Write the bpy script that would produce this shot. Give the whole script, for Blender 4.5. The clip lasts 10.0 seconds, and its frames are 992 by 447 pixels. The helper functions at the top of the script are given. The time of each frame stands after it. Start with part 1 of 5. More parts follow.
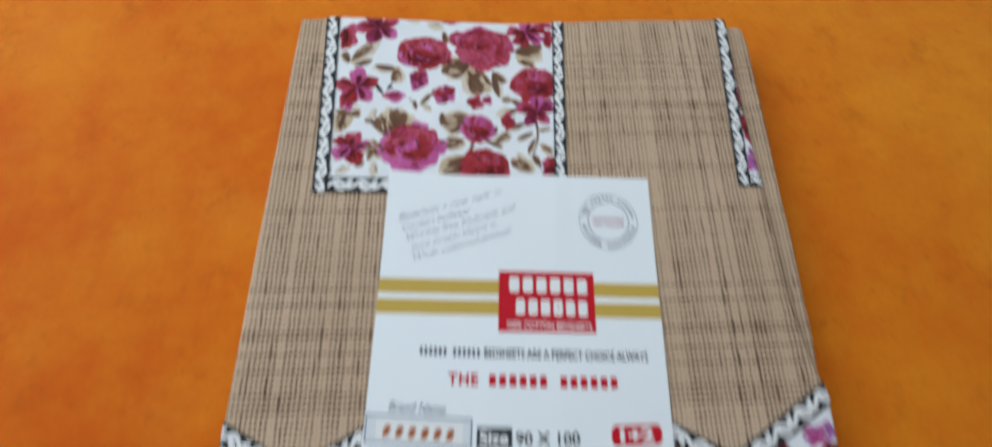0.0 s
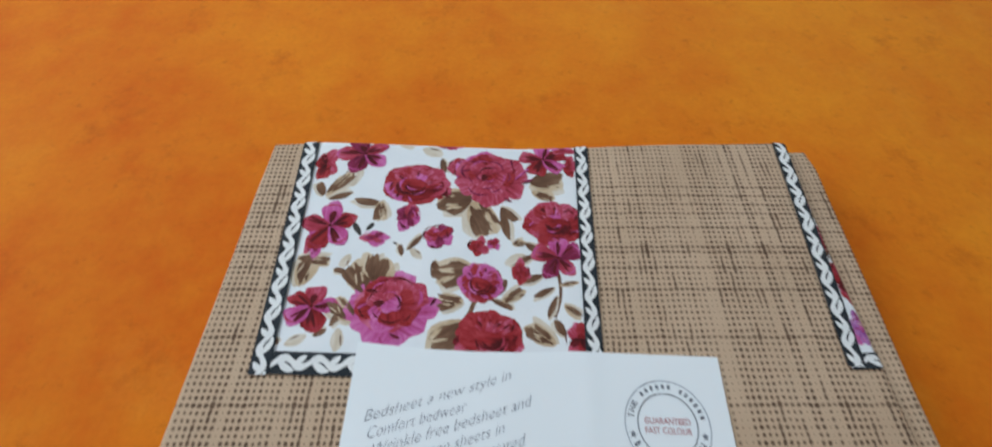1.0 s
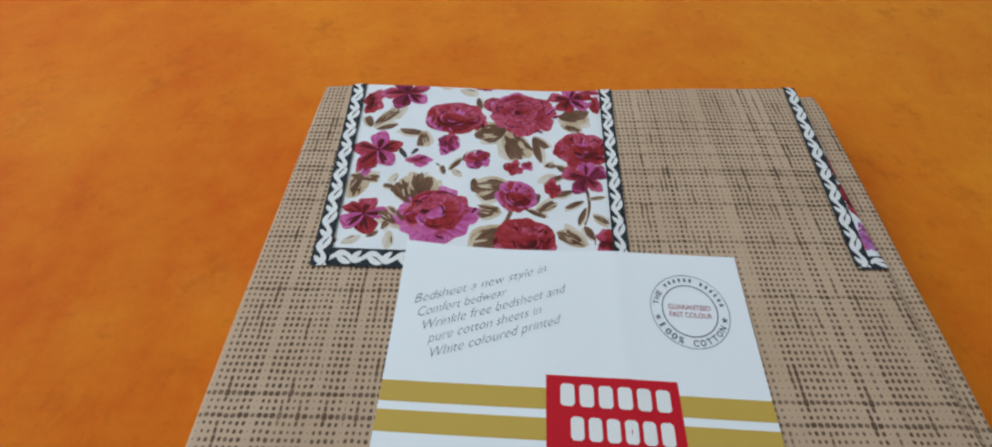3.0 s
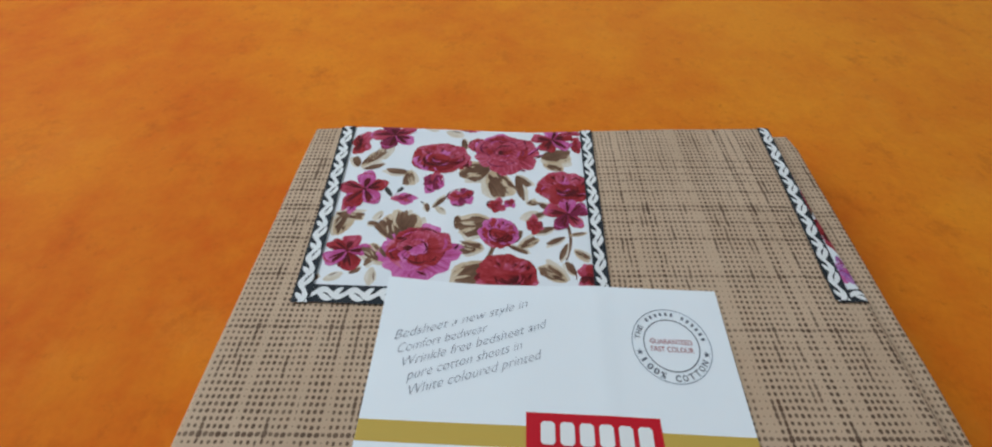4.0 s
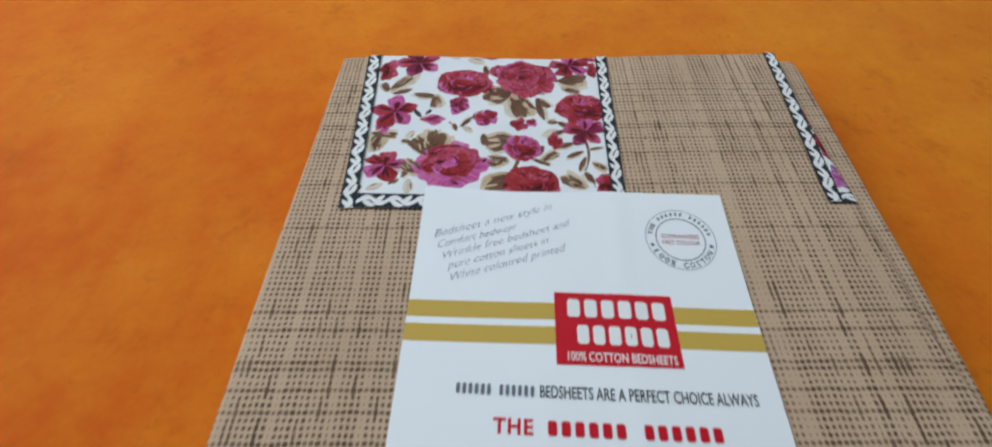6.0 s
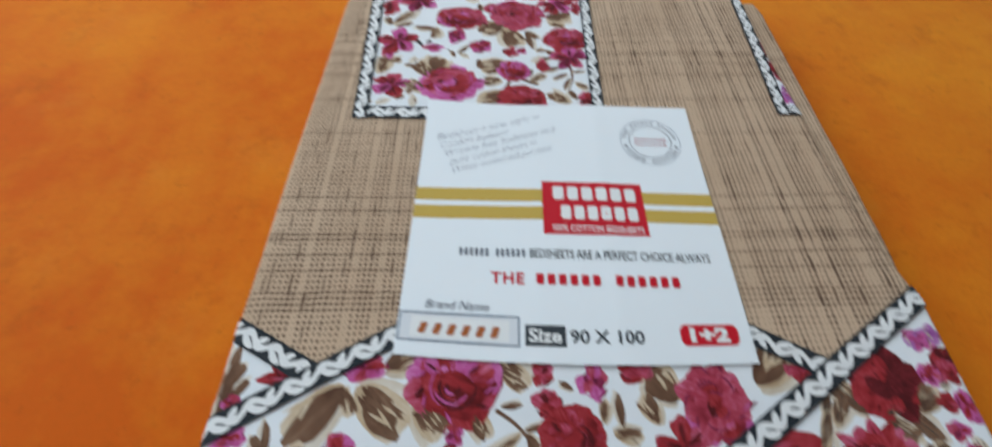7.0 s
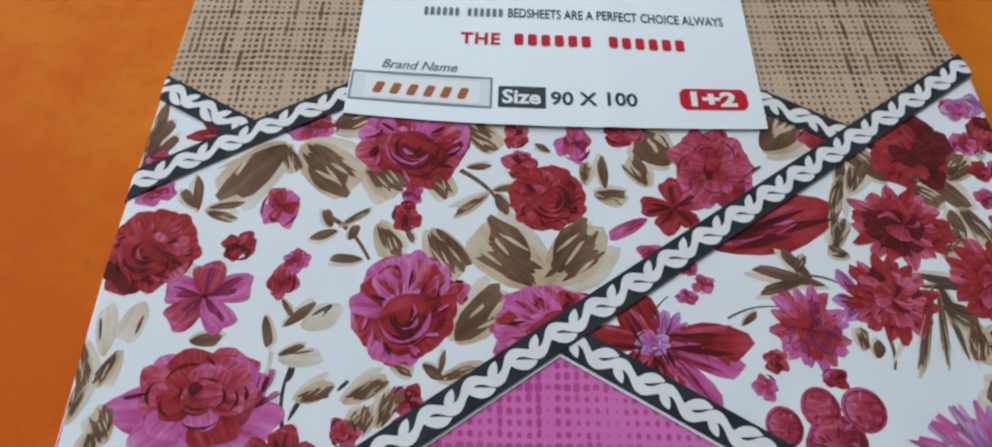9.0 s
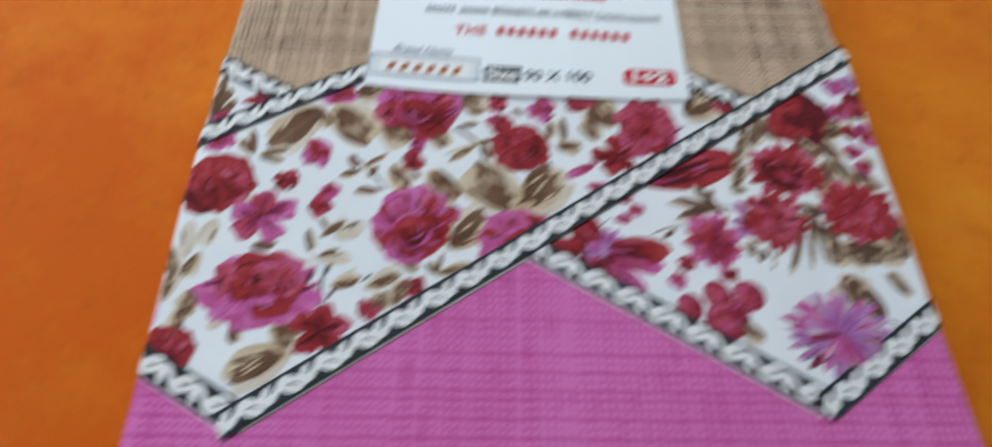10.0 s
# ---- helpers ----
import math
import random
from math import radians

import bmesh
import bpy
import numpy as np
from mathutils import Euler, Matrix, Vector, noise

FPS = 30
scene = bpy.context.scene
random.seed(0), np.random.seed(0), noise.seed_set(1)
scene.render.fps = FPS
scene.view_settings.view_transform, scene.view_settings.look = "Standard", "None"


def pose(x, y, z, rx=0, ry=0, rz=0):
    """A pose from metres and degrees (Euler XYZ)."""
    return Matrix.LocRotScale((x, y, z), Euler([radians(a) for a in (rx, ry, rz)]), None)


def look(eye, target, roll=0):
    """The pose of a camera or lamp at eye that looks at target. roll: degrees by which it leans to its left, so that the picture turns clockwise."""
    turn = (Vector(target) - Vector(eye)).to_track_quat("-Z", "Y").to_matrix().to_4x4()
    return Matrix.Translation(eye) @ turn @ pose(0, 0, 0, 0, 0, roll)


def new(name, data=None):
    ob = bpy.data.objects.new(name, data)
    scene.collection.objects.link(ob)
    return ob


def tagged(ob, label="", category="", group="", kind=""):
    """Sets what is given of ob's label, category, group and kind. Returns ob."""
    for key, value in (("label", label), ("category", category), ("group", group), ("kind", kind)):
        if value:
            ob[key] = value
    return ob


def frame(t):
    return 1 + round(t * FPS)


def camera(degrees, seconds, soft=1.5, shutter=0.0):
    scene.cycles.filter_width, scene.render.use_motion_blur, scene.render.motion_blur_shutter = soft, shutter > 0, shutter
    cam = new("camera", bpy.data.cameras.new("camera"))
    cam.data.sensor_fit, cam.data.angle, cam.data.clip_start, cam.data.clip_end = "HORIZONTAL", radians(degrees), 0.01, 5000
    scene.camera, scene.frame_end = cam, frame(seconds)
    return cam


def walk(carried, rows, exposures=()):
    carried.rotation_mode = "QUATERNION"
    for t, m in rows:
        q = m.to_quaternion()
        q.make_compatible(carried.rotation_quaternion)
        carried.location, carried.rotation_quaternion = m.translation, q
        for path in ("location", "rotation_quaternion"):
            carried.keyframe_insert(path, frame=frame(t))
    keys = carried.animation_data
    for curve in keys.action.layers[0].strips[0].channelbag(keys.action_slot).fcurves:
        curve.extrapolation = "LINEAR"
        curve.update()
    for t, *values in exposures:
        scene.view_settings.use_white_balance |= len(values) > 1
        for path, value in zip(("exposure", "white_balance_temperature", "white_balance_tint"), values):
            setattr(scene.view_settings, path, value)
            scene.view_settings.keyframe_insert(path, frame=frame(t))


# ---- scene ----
cam = camera(95.58, 10.0, soft=2.0, shutter=0.9)
PATH = [
    (0, (-0.0199, 0.0361, 0.2650), (0.0075, 0.3587, -0.6811), 6.19),
    (0.2, (-0.0198, 0.0589, 0.2613), (-0.0017, 0.3768, -0.6866), 4.92),
    (0.5, (-0.0185, 0.0790, 0.2314), (-0.0084, 0.5020, -0.6747), 3.55),
    (0.7, (-0.0174, 0.1005, 0.2271), (-0.0340, 0.5600, -0.6610), 0.10),
    (1, (-0.0173, 0.0936, 0.2163), (-0.0262, 0.6114, -0.6392), 1.26),
    (1.5, (-0.0134, 0.0747, 0.2161), (-0.0129, 0.5967, -0.6368), 1.87),
    (2, (-0.0204, 0.0595, 0.2113), (-0.0253, 0.5752, -0.6455), 1.99),
    (2.2, (-0.0241, 0.0540, 0.2112), (-0.0432, 0.5591, -0.5932), 0.92),
    (3.3, (-0.0278, 0.0394, 0.2073), (-0.0578, 0.5761, -0.5760), -0.03),
    (3.5, (-0.0237, 0.0385, 0.2094), (-0.0563, 0.6300, -0.5962), -0.17),
    (4, (-0.0203, 0.0373, 0.2080), (-0.0478, 0.6655, -0.5695), 0.18),
    (4.5, (-0.0199, 0.0359, 0.1999), (-0.0441, 0.6602, -0.5809), 0.36),
    (5, (-0.0226, 0.0235, 0.1983), (-0.0456, 0.6353, -0.5924), 0.24),
    (5.2, (-0.0245, 0.0192, 0.1974), (-0.0502, 0.5915, -0.5605), -0.35),
    (6.3, (-0.0335, -0.0076, 0.2132), (-0.0539, 0.5167, -0.5788), -0.18),
    (6.5, (-0.0337, -0.0197, 0.2114), (-0.0439, 0.5356, -0.6202), 1.11),
    (6.8, (-0.0378, -0.0439, 0.2133), (-0.0410, 0.5044, -0.6230), 2.00),
    (7, (-0.0343, -0.0523, 0.2120), (-0.0308, 0.4863, -0.6305), 1.83),
    (7.2, (-0.0292, -0.0537, 0.2059), (-0.0123, 0.4538, -0.6556), 3.05),
    (7.5, (-0.0259, -0.0571, 0.2007), (-0.0035, 0.3970, -0.6900), 4.05),
    (7.8, (-0.0127, -0.0662, 0.1875), (-0.0037, 0.3713, -0.7116), 3.08),
    (8, (-0.0122, -0.0715, 0.1807), (0.0097, 0.3391, -0.7308), 3.72),
    (8.2, (-0.0152, -0.0823, 0.1728), (0.0051, 0.3066, -0.6937), 3.84),
    (8.5, (-0.0161, -0.0843, 0.1595), (-0.0017, 0.2810, -0.7712), 3.36),
    (8.7, (-0.0182, -0.0941, 0.1510), (0.0111, 0.3021, -0.7119), 5.50),
    (9, (-0.0201, -0.0899, 0.1636), (-0.0165, 0.2690, -0.7697), 2.63),
    (9.3, (-0.0082, -0.0977, 0.1629), (-0.0095, 0.3029, -0.7534), 2.96),
    (9.5, (0.0009, -0.1076, 0.1657), (-0.0064, 0.3089, -0.7434), 1.81),
    (9.6, (0.0006, -0.1161, 0.1740), (0.0062, 0.2801, -0.6894), 3.69),
    (9.8, (0.0007, -0.1267, 0.1999), (0.0064, 0.2882, -0.7100), 3.21),
    (10, (-0.0160, -0.1328, 0.1953), (0.0028, 0.2500, -0.7283), 4.94),
]
EXPOSURES = [(0, 0.0), (1, -0.08), (2, -0.14), (3.5, -0.14), (5, -0.10), (6.5, -0.06), (7.5, 0.0), (8.5, 0.03), (9.5, 0.08), (10, 0.14)]
walk(cam, [(t, look(eye, target, roll)) for t, eye, target, roll in PATH], EXPOSURES)
WEST_WATTS, NORTH_WATTS, LIGHT_TINT = 12.2, 11.6, (0.78, 0.92, 1.0)

# ---- world and light ----
world = bpy.data.worlds.new("world")
scene.world = world
world.use_nodes = True
sky = world.node_tree.nodes.new("ShaderNodeTexSky")
sky.sky_type, sky.sun_disc = "NISHITA", False
sky.sun_elevation, sky.sun_rotation = radians(40), radians(-90)
world.node_tree.links.new(sky.outputs[0], world.node_tree.nodes["Background"].inputs[0])
world.node_tree.nodes["Background"].inputs[1].default_value = 0.1


def area_lamp(name, m, sx, sy, watts, colour):
    data = bpy.data.lights.new(name, "AREA")
    data.shape, data.size, data.size_y, data.energy, data.color = "RECTANGLE", sx, sy, watts, colour
    ob = new(name, data)
    ob.matrix_world = m
    return ob


area_lamp("west_window_daylight", look((-0.98, 0.37, 1.0), (0.0, 0.15, 0.1)), 1.0, 0.95, WEST_WATTS, LIGHT_TINT)
area_lamp("north_window_daylight", look((0.18, 1.38, 1.25), (0.18, 0.3, 0.4)), 1.2, 1.1, NORTH_WATTS, LIGHT_TINT)


# ---- materials ----
def material(name):
    mat = bpy.data.materials.new(name)
    mat.use_nodes = True
    return mat, mat.node_tree.nodes, mat.node_tree.links, mat.node_tree.nodes["Principled BSDF"]


def mathn(nt, op, a, b=None, c=None):
    n = nt.nodes.new("ShaderNodeMath")
    n.operation = op
    for i, v in enumerate((a, b, c)):
        if v is None:
            continue
        if isinstance(v, (int, float)):
            n.inputs[i].default_value = v
        else:
            nt.links.new(v, n.inputs[i])
    return n.outputs[0]


def noise_out(nt, vec, scale, detail=3.0, rough=0.55):
    n = nt.nodes.new("ShaderNodeTexNoise")
    n.inputs["Scale"].default_value, n.inputs["Detail"].default_value, n.inputs["Roughness"].default_value = scale, detail, rough
    nt.links.new(vec, n.inputs["Vector"])
    return n.outputs[0]


def mixed(nt, fac, a, b):
    n = nt.nodes.new("ShaderNodeMix")
    n.data_type = "RGBA"
    for sock, v in ((n.inputs[0], fac), (n.inputs[6], a), (n.inputs[7], b)):
        if isinstance(v, tuple):
            sock.default_value = (*v, 1)
        elif isinstance(v, (int, float)):
            sock.default_value = v
        else:
            nt.links.new(v, sock)
    return n.outputs[2]


def spread(nt, v, lo, hi):
    n = nt.nodes.new("ShaderNodeMapRange")
    n.inputs[1].default_value, n.inputs[2].default_value = lo, hi
    nt.links.new(v, n.inputs[0])
    return n.outputs[0]


def weave_bump(nt, vec, bsdf, scale, strength, dist=0.0003):
    """Woven threads and soft creases as fine relief."""
    wave = []
    for axis in ("X", "Y"):
        w = nt.nodes.new("ShaderNodeTexWave")
        w.bands_direction = axis
        w.inputs["Scale"].default_value, w.inputs["Distortion"].default_value = scale, 0.6
        nt.links.new(vec, w.inputs["Vector"])
        wave.append(w.outputs[1])
    threads = mathn(nt, "MULTIPLY", mathn(nt, "ADD", wave[0], wave[1]), 0.25)
    soft = mathn(nt, "MULTIPLY", noise_out(nt, vec, 28, 3), 1.4)
    b = nt.nodes.new("ShaderNodeBump")
    b.inputs["Strength"].default_value, b.inputs["Distance"].default_value = strength, dist
    nt.links.new(mathn(nt, "ADD", threads, soft), b.inputs["Height"])
    nt.links.new(b.outputs[0], bsdf.inputs["Normal"])


def cotton(name, dark, light, scale=90.0, lo=0.35, hi=0.65, thread=700.0):
    """Printed cotton: two tones of one dye, blotted, over a fine weave."""
    mat, nodes, links, bsdf = material(name)
    nt = mat.node_tree
    vec = nodes.new("ShaderNodeTexCoord").outputs["Object"]
    n = spread(nt, noise_out(nt, vec, scale, 4, 0.6), lo, hi)
    grain = spread(nt, noise_out(nt, vec, 1500, 2), 0.2, 0.8)
    col = mixed(nt, n, dark, light)
    col = mixed(nt, mathn(nt, "MULTIPLY", grain, 0.12), col, tuple(0.6 * c for c in light))
    links.new(col, bsdf.inputs["Base Color"])
    bsdf.inputs["Roughness"].default_value = 0.85
    bsdf.inputs["Specular IOR Level"].default_value = 0.25
    weave_bump(nt, vec, bsdf, thread, 0.25)
    return mat


def brushed(name, dark, mid, light, bias=0.0):
    """Printed dye that follows each petal: brush streaks from its base to its rim, in three tones."""
    mat, nodes, links, bsdf = material(name)
    nt = mat.node_tree
    vec = nodes.new("ShaderNodeTexCoord").outputs["Object"]
    uv = nodes.new("ShaderNodeUVMap")
    uv.uv_map = "petal"
    sep = nodes.new("ShaderNodeSeparateXYZ")
    links.new(uv.outputs[0], sep.inputs[0])
    mp = nodes.new("ShaderNodeMapping")
    mp.inputs["Scale"].default_value = (1.3, 7.0, 1)
    links.new(uv.outputs[0], mp.inputs[0])
    streak = noise_out(nt, mp.outputs[0], 1.0, 4, 0.6)
    blot = noise_out(nt, vec, 95, 3, 0.55)
    tone = mathn(nt, "ADD", mathn(nt, "MULTIPLY_ADD", streak, 2.0, -1.0), mathn(nt, "MULTIPLY_ADD", blot, 1.0, -0.5))
    tone = mathn(nt, "ADD", tone, mathn(nt, "MULTIPLY_ADD", sep.outputs[0], 0.55, 0.2 + bias))
    col = mixed(nt, spread(nt, tone, 0.05, 0.5), dark, mid)
    col = mixed(nt, spread(nt, tone, 0.55, 1.0), col, light)
    grain = spread(nt, noise_out(nt, vec, 1500, 2), 0.2, 0.8)
    col = mixed(nt, mathn(nt, "MULTIPLY", grain, 0.12), col, tuple(0.6 * c for c in mid))
    links.new(col, bsdf.inputs["Base Color"])
    bsdf.inputs["Roughness"].default_value = 0.85
    bsdf.inputs["Specular IOR Level"].default_value = 0.25
    weave_bump(nt, vec, bsdf, 700, 0.25)
    return mat


def dotted_cotton(name, ground, ground2, dot, pitch, turn):
    """Cotton printed with a crosshatch of dotted lines: columns and rows of dots, some lines heavier, some left out."""
    mat, nodes, links, bsdf = material(name)
    nt = mat.node_tree
    vec = nodes.new("ShaderNodeTexCoord").outputs["Object"]
    mp = nodes.new("ShaderNodeMapping")
    mp.inputs["Rotation"].default_value = (0, 0, radians(turn))
    mp.inputs["Scale"].default_value = (1 / pitch, 1 / (pitch * 1.12), 1)
    links.new(vec, mp.inputs[0])
    warp = nodes.new("ShaderNodeTexNoise")
    warp.inputs["Scale"].default_value = 0.35
    links.new(mp.outputs[0], warp.inputs["Vector"])
    off = nodes.new("ShaderNodeVectorMath")
    off.operation = "MULTIPLY_ADD"
    off.inputs[1].default_value = (0.5, 0.5, 0)
    links.new(warp.outputs["Color"], off.inputs[0])
    links.new(mp.outputs[0], off.inputs[2])
    sep = nodes.new("ShaderNodeSeparateXYZ")
    links.new(off.outputs[0], sep.inputs[0])
    u, v = sep.outputs[0], sep.outputs[1]

    def rnd(w, k):
        n = nodes.new("ShaderNodeTexWhiteNoise")
        n.noise_dimensions = "2D"
        c = nodes.new("ShaderNodeCombineXYZ")
        nt.links.new(w, c.inputs[0])
        c.inputs[1].default_value = k
        nt.links.new(c.outputs[0], n.inputs["Vector"])
        return n.outputs[0]

    ci, ri = mathn(nt, "FLOOR", u), mathn(nt, "FLOOR", v)
    fu = mathn(nt, "SUBTRACT", mathn(nt, "FRACT", u), 0.5)
    fv = mathn(nt, "SUBTRACT", mathn(nt, "FRACT", v), 0.5)
    cn, rn = rnd(ci, 3.3), rnd(ri, 8.1)
    cell = nodes.new("ShaderNodeTexWhiteNoise")
    cell.noise_dimensions = "2D"
    cc = nodes.new("ShaderNodeCombineXYZ")
    links.new(ci, cc.inputs[0])
    links.new(mathn(nt, "FLOOR", mathn(nt, "MULTIPLY", v, 0.34)), cc.inputs[1])
    links.new(cc.outputs[0], cell.inputs["Vector"])
    # dot half sizes: every few rows a heavy one of short dashes, some columns all but left out between them
    heavy_c = mathn(nt, "GREATER_THAN", cell.outputs[0], 0.90)
    heavy_r = mathn(nt, "GREATER_THAN", rn, 0.74)
    faint = mathn(nt, "MULTIPLY", mathn(nt, "LESS_THAN", cn, 0.16), mathn(nt, "SUBTRACT", 1.0, heavy_r))
    base = mathn(nt, "ADD", mathn(nt, "MULTIPLY_ADD", cn, 0.10, 0.215), mathn(nt, "MULTIPLY_ADD", rn, 0.09, -0.04))
    base = mathn(nt, "MULTIPLY", base, mathn(nt, "MULTIPLY_ADD", faint, -0.5, 1.0))
    a = mathn(nt, "MULTIPLY_ADD", heavy_r, 0.08, base)
    b = mathn(nt, "MULTIPLY_ADD", heavy_c, 0.19, base)
    q = mathn(nt, "ADD", mathn(nt, "POWER", mathn(nt, "ABSOLUTE", mathn(nt, "DIVIDE", fu, a)), 2.4),
              mathn(nt, "POWER", mathn(nt, "ABSOLUTE", mathn(nt, "DIVIDE", fv, b)), 2.4))
    edge = spread(nt, q, 1.25, 0.7)
    ink = mathn(nt, "MULTIPLY", edge, mathn(nt, "MULTIPLY_ADD", cn, 0.22, 0.76))
    fade = spread(nt, noise_out(nt, vec, 160, 3), 0.2, 0.5)
    ink = mathn(nt, "MULTIPLY", ink, mathn(nt, "MULTIPLY_ADD", fade, 0.3, 0.7))
    groundc = mixed(nt, spread(nt, noise_out(nt, vec, 22, 4), 0.35, 0.65), ground, ground2)
    grain = mathn(nt, "MULTIPLY", spread(nt, noise_out(nt, vec, 1600, 2), 0.2, 0.8), 0.14)
    groundc = mixed(nt, grain, groundc, tuple(0.6 * x for x in ground))
    links.new(mixed(nt, ink, groundc, dot), bsdf.inputs["Base Color"])
    bsdf.inputs["Roughness"].default_value = 0.85
    bsdf.inputs["Specular IOR Level"].default_value = 0.25
    weave_bump(nt, vec, bsdf, 700, 0.3)
    return mat


def plain(name, colour, rough=0.6, vary=0.1):
    mat, nodes, links, bsdf = material(name)
    nt = mat.node_tree
    vec = nodes.new("ShaderNodeTexCoord").outputs["Object"]
    n = mathn(nt, "MULTIPLY", noise_out(nt, vec, 60, 4), vary)
    links.new(mixed(nt, n, colour, tuple(0.6 * c for c in colour)), bsdf.inputs["Base Color"])
    bsdf.inputs["Roughness"].default_value = rough
    bsdf.inputs["Specular IOR Level"].default_value = 0.2
    return mat


def orange_velvet():
    mat, nodes, links, bsdf = material("orange_cloth")
    nt = mat.node_tree
    vec = nodes.new("ShaderNodeTexCoord").outputs["Object"]
    sep = nodes.new("ShaderNodeSeparateXYZ")
    links.new(vec, sep.inputs[0])
    big = noise_out(nt, vec, 7.0, 5, 0.6)
    small = noise_out(nt, vec, 38, 5, 0.65)
    fine = noise_out(nt, vec, 260, 4, 0.65)
    # lighting painted into the colour: deep orange turning amber towards +x and +y
    light_run = mathn(nt, "MULTIPLY_ADD", sep.outputs[0], 0.7, 0.30)
    light_run = mathn(nt, "MULTIPLY_ADD", sep.outputs[1], 0.85, light_run)
    light_run = mathn(nt, "ADD", light_run, mathn(nt, "MULTIPLY_ADD", big, 1.7, -0.85))
    light_run = mathn(nt, "ADD", light_run, mathn(nt, "MULTIPLY_ADD", small, 0.9, -0.45))
    c = mixed(nt, spread(nt, light_run, 0.0, 1.0), DEEP_ORANGE, AMBER)
    blot = spread(nt, noise_out(nt, vec, 24, 6, 0.75), 0.56, 0.74)
    c = mixed(nt, mathn(nt, "MULTIPLY", blot, 0.6), c, (0.46, 0.085, 0.0008))
    specks = spread(nt, noise_out(nt, vec, 90, 6, 0.75), 0.58, 0.70)
    c = mixed(nt, mathn(nt, "MULTIPLY", specks, 0.38), c, (0.40, 0.075, 0.001))
    worn = spread(nt, noise_out(nt, vec, 13, 6, 0.7), 0.55, 0.8)
    c = mixed(nt, mathn(nt, "MULTIPLY", worn, 0.3), c, (0.84, 0.34, 0.045))
    c = mixed(nt, mathn(nt, "MULTIPLY", spread(nt, fine, 0.4, 0.65), 0.12), c, (0.46, 0.10, 0.001))
    links.new(c, bsdf.inputs["Base Color"])
    bsdf.inputs["Roughness"].default_value = 0.8
    bsdf.inputs["Specular IOR Level"].default_value = 0.2
    bsdf.inputs["Sheen Weight"].default_value = 0.03
    bsdf.inputs["Sheen Roughness"].default_value = 0.5
    b = nodes.new("ShaderNodeBump")
    b.inputs["Strength"].default_value, b.inputs["Distance"].default_value = 0.45, 0.0008
    links.new(mathn(nt, "ADD", mathn(nt, "MULTIPLY", small, 1.2), mathn(nt, "MULTIPLY", fine, 0.5)), b.inputs["Height"])
    links.new(b.outputs[0], bsdf.inputs["Normal"])
    return mat


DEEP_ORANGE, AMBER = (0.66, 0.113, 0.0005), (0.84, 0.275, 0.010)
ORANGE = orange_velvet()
TAN = dotted_cotton("tan_dotted_cotton", (0.55, 0.39, 0.265), (0.62, 0.45, 0.315), (0.105, 0.060, 0.038), 0.0024, -2.0)
PINK_DOT = dotted_cotton("pink_dotted_cotton", (0.70, 0.165, 0.47), (0.74, 0.195, 0.52), (0.52, 0.055, 0.27), 0.0027, -1.0)
WHITE = cotton("white_cotton", (0.81, 0.85, 0.89), (0.87, 0.90, 0.935), 30)
BLACK = cotton("black_print", (0.018, 0.024, 0.03), (0.035, 0.042, 0.05))
PLAIT_WHITE = cotton("white_print", (0.80, 0.81, 0.82), (0.87, 0.88, 0.88), 140)
INKS = {
    "crimson": brushed("crimson_ink", (0.13, 0.008, 0.010), (0.33, 0.022, 0.028), (0.48, 0.060, 0.080)),
    "maroon": brushed("maroon_ink", (0.05, 0.006, 0.007), (0.105, 0.009, 0.012), (0.21, 0.018, 0.026)),
    "rose": brushed("rose_ink", (0.22, 0.014, 0.026), (0.45, 0.050, 0.090), (0.64, 0.17, 0.29)),
    "magenta": brushed("magenta_ink", (0.36, 0.030, 0.11), (0.56, 0.105, 0.33), (0.68, 0.23, 0.50)),
    "plum": brushed("plum_ink", (0.10, 0.010, 0.028), (0.23, 0.02, 0.065), (0.42, 0.065, 0.20)),
    "lilac": brushed("lilac_ink", (0.26, 0.05, 0.26), (0.44, 0.17, 0.45), (0.66, 0.44, 0.66)),
    "brown": brushed("brown_ink", (0.10, 0.046, 0.026), (0.165, 0.085, 0.05), (0.25, 0.145, 0.09), 0.05),
    "sand": brushed("sand_ink", (0.47, 0.33, 0.20), (0.60, 0.46, 0.31), (0.70, 0.59, 0.45), 0.1),
    "pale": brushed("pale_ink", (0.56, 0.46, 0.35), (0.68, 0.60, 0.49), (0.77, 0.72, 0.65), 0.1),
    "ink": cotton("ink_print", (0.03, 0.03, 0.032), (0.07, 0.065, 0.06)),
}
INK_NAMES = list(INKS)
PAPER = plain("label_paper", (0.88, 0.93, 0.97), 0.45, 0.03)
GOLD = plain("gold_print", (0.60, 0.41, 0.085), 0.55)
RED = plain("red_print", (0.60, 0.010, 0.024), 0.6)
INK_BLACK = plain("black_label_print", (0.04, 0.05, 0.06), 0.5)
INK_GREY = plain("grey_label_print", (0.16, 0.18, 0.22), 0.5)
INK_SCRIPT = plain("script_print", (0.20, 0.22, 0.28), 0.5)
INK_BLUE = plain("blue_grey_print", (0.22, 0.27, 0.34), 0.5)
INK_ORANGE = plain("orange_print", (0.42, 0.12, 0.035), 0.5)
PRINT_WHITE = plain("white_label_print", (0.85, 0.86, 0.86), 0.5, 0.03)
WALL = plain("wall_paint", (0.72, 0.71, 0.68), 0.9)
FLOOR = plain("floor_cement", (0.35, 0.34, 0.32), 0.7, 0.5)


